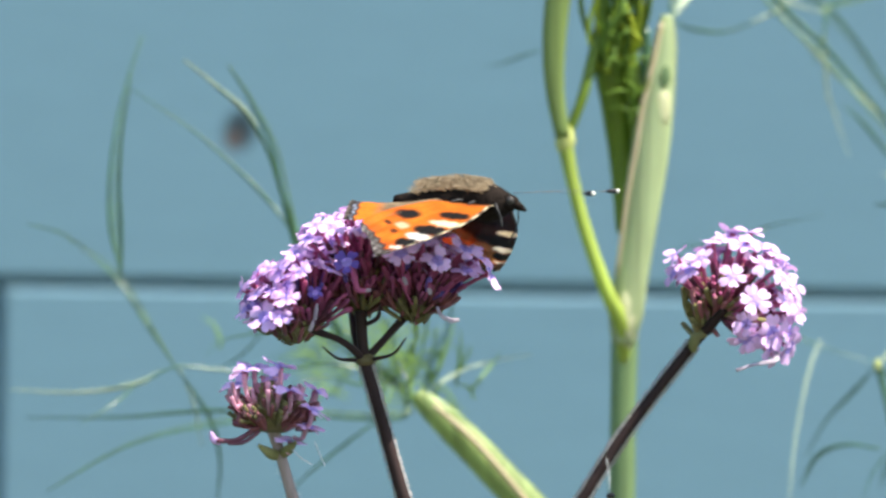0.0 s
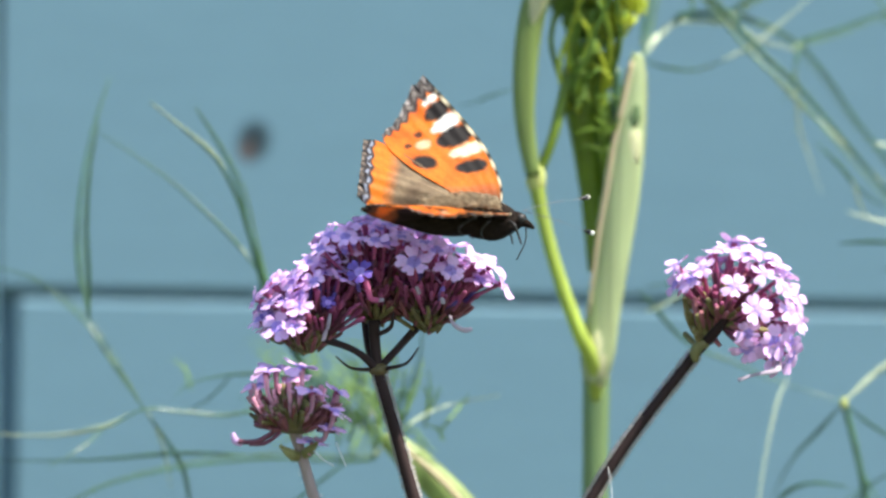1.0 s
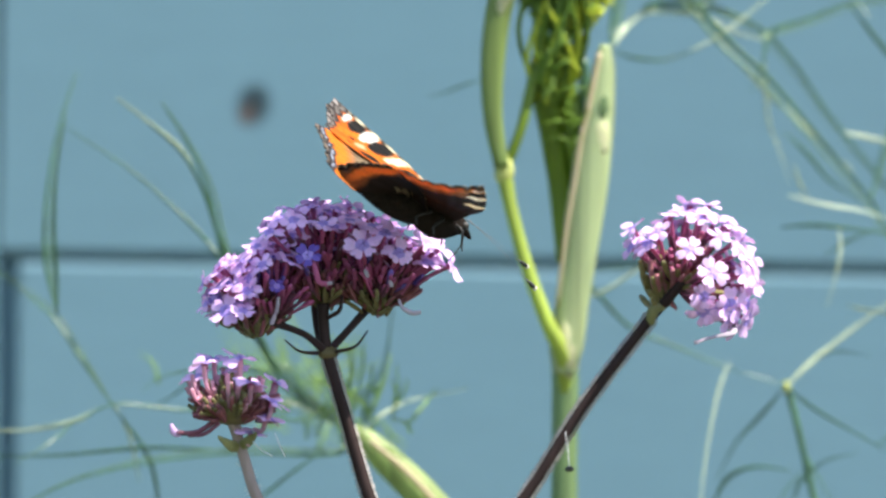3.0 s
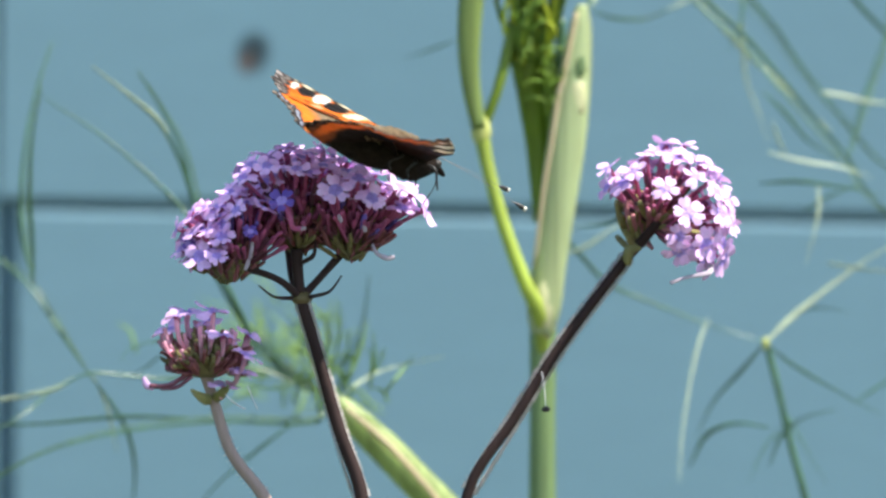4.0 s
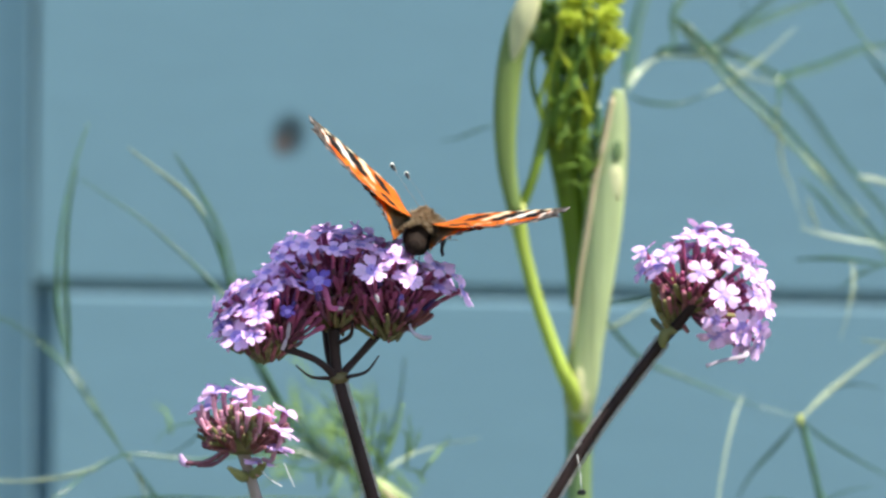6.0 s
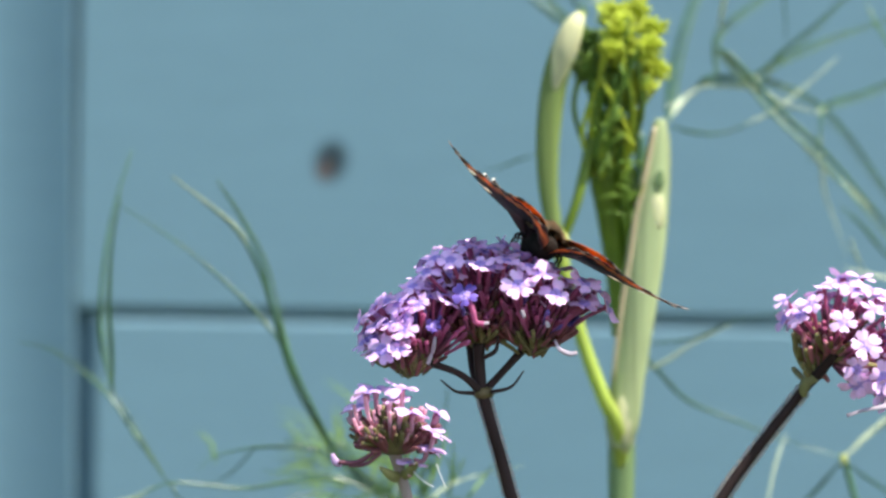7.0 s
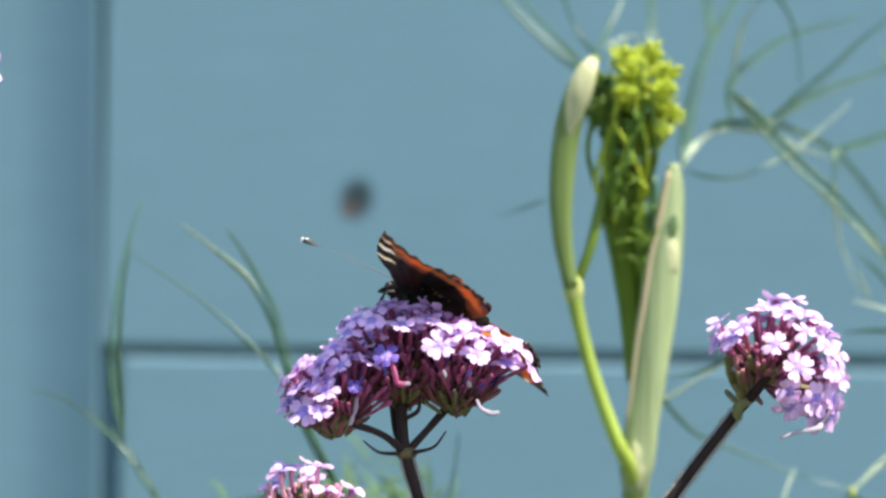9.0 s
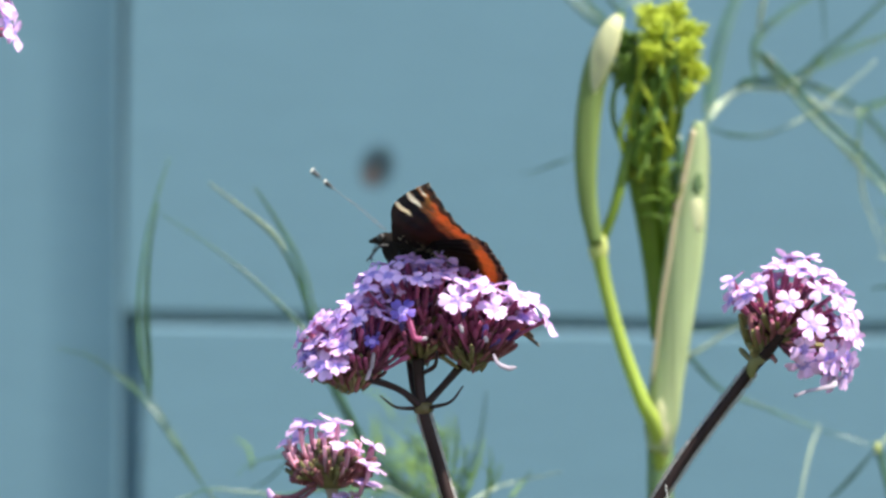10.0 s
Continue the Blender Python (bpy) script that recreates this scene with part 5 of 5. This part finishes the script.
SWAY_FENNEL = [
    (0, 14.2, 10.78),
    (0.3, 14.93, 10.05),
    (0.5, 11.5, 9.32),
    (0.7, 9.88, 7.83),
    (1, 7.78, 6.59),
    (1.2, 8.25, 6.97),
    (1.5, 6.8, 6.42),
    (1.7, 3.25, 3.98),
    (2, -3.12, -2.48),
    (2.2, -1.2, -1.54),
    (2.5, 3.29, 1.8),
    (2.7, 3.38, 2.78),
    (3.8, 0.3, 0.73),
    (4, -0.38, 0.64),
    (4.2, -0.98, -0.21),
    (4.5, -0.81, -0.13),
    (4.8, 0.43, 0.77),
    (5, 0.38, 1.11),
    (5.2, 0.86, 1.03),
    (6.3, -0.56, -0),
    (6.5, 0, -0),
    (6.8, 0.09, 0.26),
    (7, -0.3, -0.34),
    (7.2, -0.13, 0.21),
    (7.5, -0.6, -0.04),
    (7.8, -0.43, 0.86),
    (8, -0.47, -0.26),
    (8.2, 0.13, 0.56),
    (8.5, -0.26, 0.43),
    (8.8, -0.51, 0.13),
    (9, -2.05, -1.37),
    (9.2, -2.69, -2.44),
    (9.5, -1.97, -1.15),
    (9.8, -0.56, -0.43),
    (10, -1.45, 0.09),
]
SWAY_LEAF = [
    (0, 15.05, 11.97),
    (0.3, 12.79, 12.87),
    (0.5, 12.1, 10.44),
    (0.7, 9.58, 10.22),
    (1, 8.08, 7.57),
    (1.2, 8.64, 8.9),
    (1.5, 7.01, 6.93),
    (1.7, 3.51, 4.88),
    (2, -3.25, -2.48),
    (2.2, -0.94, -1.2),
    (2.5, 3.08, 2.22),
    (2.7, 3.59, 3.42),
    (3.8, 0.04, 0.73),
    (4, -0.47, 0.13),
    (4.2, -1.03, -0.47),
    (4.5, -1.28, -0.04),
    (4.8, -0.47, 1.28),
    (5, 0.04, 1.33),
    (5.2, 1.15, 0.81),
    (6.3, -0.81, 0.09),
    (6.5, 0, -0),
    (6.8, 0.13, 0.09),
    (7, -0.26, -0.13),
    (7.2, -0.13, 0.56),
    (7.5, -0.64, -0.26),
    (7.8, -0.38, 0.43),
    (8, -0.38, -0.26),
    (8.2, 0.43, 0.81),
    (8.5, -0.81, 0.56),
    (8.8, -0.38, 0.17),
    (9, -2.57, -1.58),
    (9.5, -2.52, -1.58),
    (10, -1.58, -0.21),
]
SWAY_SPRAY = [
    (0, 21.13, 7.88),
    (0.3, 22.99, 5.5),
    (0.5, 18.88, 6.24),
    (0.7, 16.8, 6.28),
    (1, 13.86, 3.81),
    (1.2, 14.12, 5.89),
    (1.5, 14.12, 4.59),
    (1.7, 4.5, 3.03),
    (2, -2.42, -2.6),
    (2.2, -1.04, -2.25),
    (2.5, 8.05, -0.69),
    (2.7, 7.19, 0.52),
    (3.8, 1.73, 1.04),
    (4, 1.99, -0.43),
    (4.2, -0.95, -0.13),
    (4.5, -1.47, 1.13),
    (4.8, 1.34, 0.87),
    (5, 1.82, 0.87),
    (5.2, 0.87, 0.87),
    (6.3, 1.99, 0.17),
    (6.5, 0, -0),
    (6.8, 2.21, -1.13),
    (7, 1.99, -1.65),
    (7.2, 2.21, -0.56),
    (7.5, 0.87, -0.95),
    (7.8, 2.38, -1.39),
    (8, -0.52, -0.87),
    (8.2, 1.91, -1.26),
    (8.5, 1.21, 0.43),
    (8.8, -0.65, -0.17),
    (9, -0.61, -0.87),
    (9.5, -0.35, -1.82),
    (9.8, -0.39, 1.04),
    (10, 0.09, 0.95),
]
# seconds, millimetres to the right and up; heading, pitch, roll; lift of the two wing pairs; sweep of the fore and hind wings;
# turn and dip of the two antennae, in degrees
FLUTTER = [
    (0, 15.14, 6.13, -20.4, -6.7, -0, -28.6, -22.9, 12.1, 6.9, 6.3, 2.5, 4.3, 3.8),
    (0.3, 16.4, 7.87, -17.2, -4.4, -0.3, -25.7, -20.7, 11, 2.6, 37.7, 6, -5.7, 14.3),
    (0.5, 17.87, 9.45, -14.6, -5.4, -0.3, -23.3, -17.5, 12, 3.1, 31.1, 1.5, -6.2, 10),
    (0.7, 14.85, 6.8, -13.2, -8.1, -1.5, -19.2, -11.7, 12.1, 4.3, 38.5, 1, -12, 9.2),
    (0.8, 14.78, 4.96, -12, -7.4, -1.2, -19.2, -11.7, 13.2, 3.4, 31.3, 3, -8.4, 9.1),
    (0.9, 14.43, 5.09, -12, -7.4, -1.2, -19.2, -11.7, 13.2, 3.4, 31.3, 3, -8.4, 9.1),
    (1, 14.07, 5.22, 10.5, -6.4, 0.1, 42.9, -5, 4.7, -0.2, 13.5, -3.8, -31.9, 20.3),
    (1.1, 17.19, 6.18, 10.1, -12.7, 3, 19.2, 4.2, 0.3, 3.6, 20, -1.5, -28.9, 11.5),
    (1.2, 19.43, 7.18, 10.4, -13.6, 2.5, 16.5, 4.2, -0.6, 3.9, 19.7, 1.5, -25.4, 10.1),
    (1.5, 14.1, 4.96, 13.5, -15.3, 2.7, 16.6, 3.8, -1.7, 3.6, 19.1, 3.9, -22.4, 9.6),
    (1.7, 13.56, 5.94, 16, -13.1, 2.4, 12, 2.5, -0.6, 4.2, 17.9, 5.1, -25.9, 13.5),
    (2, 12.11, 5.69, 21.2, -7.8, 2.7, 12.7, 3.7, 4, 0.9, -11.1, 5.4, -19.1, 8.2),
    (2.2, 21.95, 6.37, 32.8, -8.5, 4.3, 18.9, 5.6, 4.1, 1.2, -16.6, 10.4, 17.1, 16.4),
    (2.3, 24.57, 3.02, 30.7, -11.9, 4.3, 45.8, -8.7, 2.4, -4.5, 17.5, -12.7, 41.5, -9.4),
    (2.5, 19.93, 0.2, 32.8, -18.6, 5, 46.2, -8, 0.1, -1.7, -13.5, 17.4, 20.8, 30.4),
    (2.7, 7.56, 0.2, 32.7, -25.9, 8.5, 33.8, 4.3, 1.6, -2.6, -13.5, 17.4, 20.8, 30.4),
    (3.8, 6.57, 2.06, 32.7, -15.5, 4.1, 11.2, -2.5, 0.2, 1.3, -16.3, 14.5, 12.1, 25.5),
    (4, 3, 1.38, 33.1, -17.1, 5.3, 12.4, -0.6, 0.2, -2.7, -16.9, 13.6, 9.9, 24),
    (4.2, 1.66, 1.49, 34.4, -16.5, 5.7, 11.7, 0, -0.6, -4.5, -17.7, 12.4, 10, 21.6),
    (4.5, -0.19, 2.54, 36.5, -12.3, 10, 9, 8.3, -1.5, -4.3, -18.9, 11.5, 12.1, 17.5),
    (4.8, -1.55, 1.73, 38.3, -16.2, 8.6, 11.3, 6.8, 1.6, -11.8, -21.3, 8.3, 2.3, 13.6),
    (5, 0.86, 3.06, 38.7, -12.1, 8.6, 8.9, 5.2, 0, -4.9, -22.6, 12.3, -5.8, 19.9),
    (5.2, 0.63, 1.52, 60.5, 3.3, 10.2, 37.4, 24.3, -12, 13, -35.2, 17.1, -11, 25.3),
    (6.3, 0.3, 2.96, 90.4, 5.1, 13.8, 25.9, 11.2, -14, 2, 14, -14.9, 64.5, -15),
    (6.5, 0.69, 2.96, 95.8, 4.1, 21.1, 12.8, 5.3, -14.9, 2, 14.8, -12.5, 65.3, -12.7),
    (6.8, 5.88, 3, 100.8, -5.5, 30.9, -3.9, -8.3, -26.3, 0.4, 14.8, -12.5, 65.3, -12.7),
    (7, 11.16, 4.31, 100.8, -3.1, 30.6, 2.9, -5.5, -18.2, 0.4, 14.8, -12.5, 65.3, -12.7),
    (7.2, 8.28, 4.41, 104.2, -1.8, 32.6, -1.4, -1.3, -13.1, 0.4, -5.9, 9.4, 31.7, 5.9),
    (7.5, 3.69, 3.76, 111.7, -7.4, 34.1, -5.9, 4.4, -12, 1, -2.3, 7.3, 33.3, 3.8),
    (7.8, 3.93, 3.38, 110, -4.7, 33.8, -4.4, 2.9, -12, 1, -5.1, 10.8, 31.6, 6.2),
    (8, 4.47, 3.31, 109.9, -5.1, 34.1, -7.6, -1.1, -13.5, 1, -4, 8.5, 32.3, 4.9),
    (8.2, 4.31, 5.14, 129.6, 5.4, 28, 1.2, 3.6, -1.9, 1, 10.2, -15.2, 31.3, -10),
    (8.5, 2.3, 6.19, 134.9, 16.7, 9.2, 20.7, -8.8, -1.3, 4, -4.7, -18.8, 21.5, -7.1),
    (8.8, -4.4, 4.43, 139.7, 14, 3.9, 22.2, -17.2, -2.2, 4, 1.4, -14.2, 21.3, -4),
    (9, -9.69, 2.25, 143.4, 10.4, 7.9, 12.6, -27.4, 0.6, 11.7, -7.5, -0.8, 43, -1),
    (9.2, -11.12, 2.94, 143.8, 7.7, 2.8, 20.6, -33, -1.2, 5.5, 10.9, 4.6, 23.1, 4.6),
    (9.5, -10.51, 2.53, 146.9, 6.9, 2.7, 28.7, -28.2, -0.1, 7.5, -5.7, 1.2, 45, 1.5),
    (9.8, -11.01, 2.64, 143.3, 10.1, -0.4, 32.3, -33.7, -0.7, 1.9, 10.7, 3.1, 23.4, 5.7),
    (10, -13.6, 4.01, 149.5, 16.8, 3.3, 24.8, -27.5, -4.8, -2.4, -24.4, -10.6, 12.7, -4),
]
# it feeds on the near side of the head first, then on the far side
DEPTH = [(0.0, -0.012), (5.2, -0.011), (6.3, 0.007), (8.0, 0.008), (8.5, 0.010), (10.0, 0.009)]


def sway(ob, rows, height):
    b = ob.location.copy()
    out = []
    for t, right, up in rows:
        turn = math.asin(right / 1000 / height)
        out.append((t, pose(b.x, b.y, up / 1000 + height * (1 - math.cos(turn)), 0, math.degrees(turn), 0)))
    walk(ob, out)


def motions():
    sway(verbena_main, SWAY_MAIN, 1.27)
    sway(verbena_slant, SWAY_SLANT, 1.30)
    sway(verbena_small, SWAY_SMALL, 1.28)
    sway(fennel, SWAY_FENNEL, 1.30)
    sway(leaf, SWAY_LEAF, 1.30)
    sway(spray, SWAY_SPRAY, 1.27)
    ys_ = np.interp([row[0] for row in FLUTTER], [d[0] for d in DEPTH], [d[1] for d in DEPTH])
    walk(butterfly, [(r[0], pose(r[1] / 1000 * (1 + y / 1.5), float(y), 1.30 + r[2] / 1000 * (1 + y / 1.5)) @ pose(0, 0, 0, 0, 0, r[3]) @ pose(0, 0, 0, 0, -r[4], 0) @ pose(0, 0, 0, r[5], 0, 0)) for y, r in zip(ys_, FLUTTER)])
    for sy, (f, h) in zip((1, -1), wings):
        for w, drop, sweep in ((f, 0.0, 8), (h, -0.0002, 9)):
            walk(w, [(r[0], pose(0, 0, drop, (r[6] if sy > 0 else -r[7]), 0, 0) @ pose(0, 0, 0, 0, 0, -sy * r[sweep])) for r in FLUTTER])
    for antenna, k in zip(antennae, (10, 12)):
        at = antenna.location.copy()
        walk(antenna, [(r[0], pose(*at, 0, 0, r[k]) @ pose(0, 0, 0, 0, r[k + 1], 0)) for r in FLUTTER])



motions()
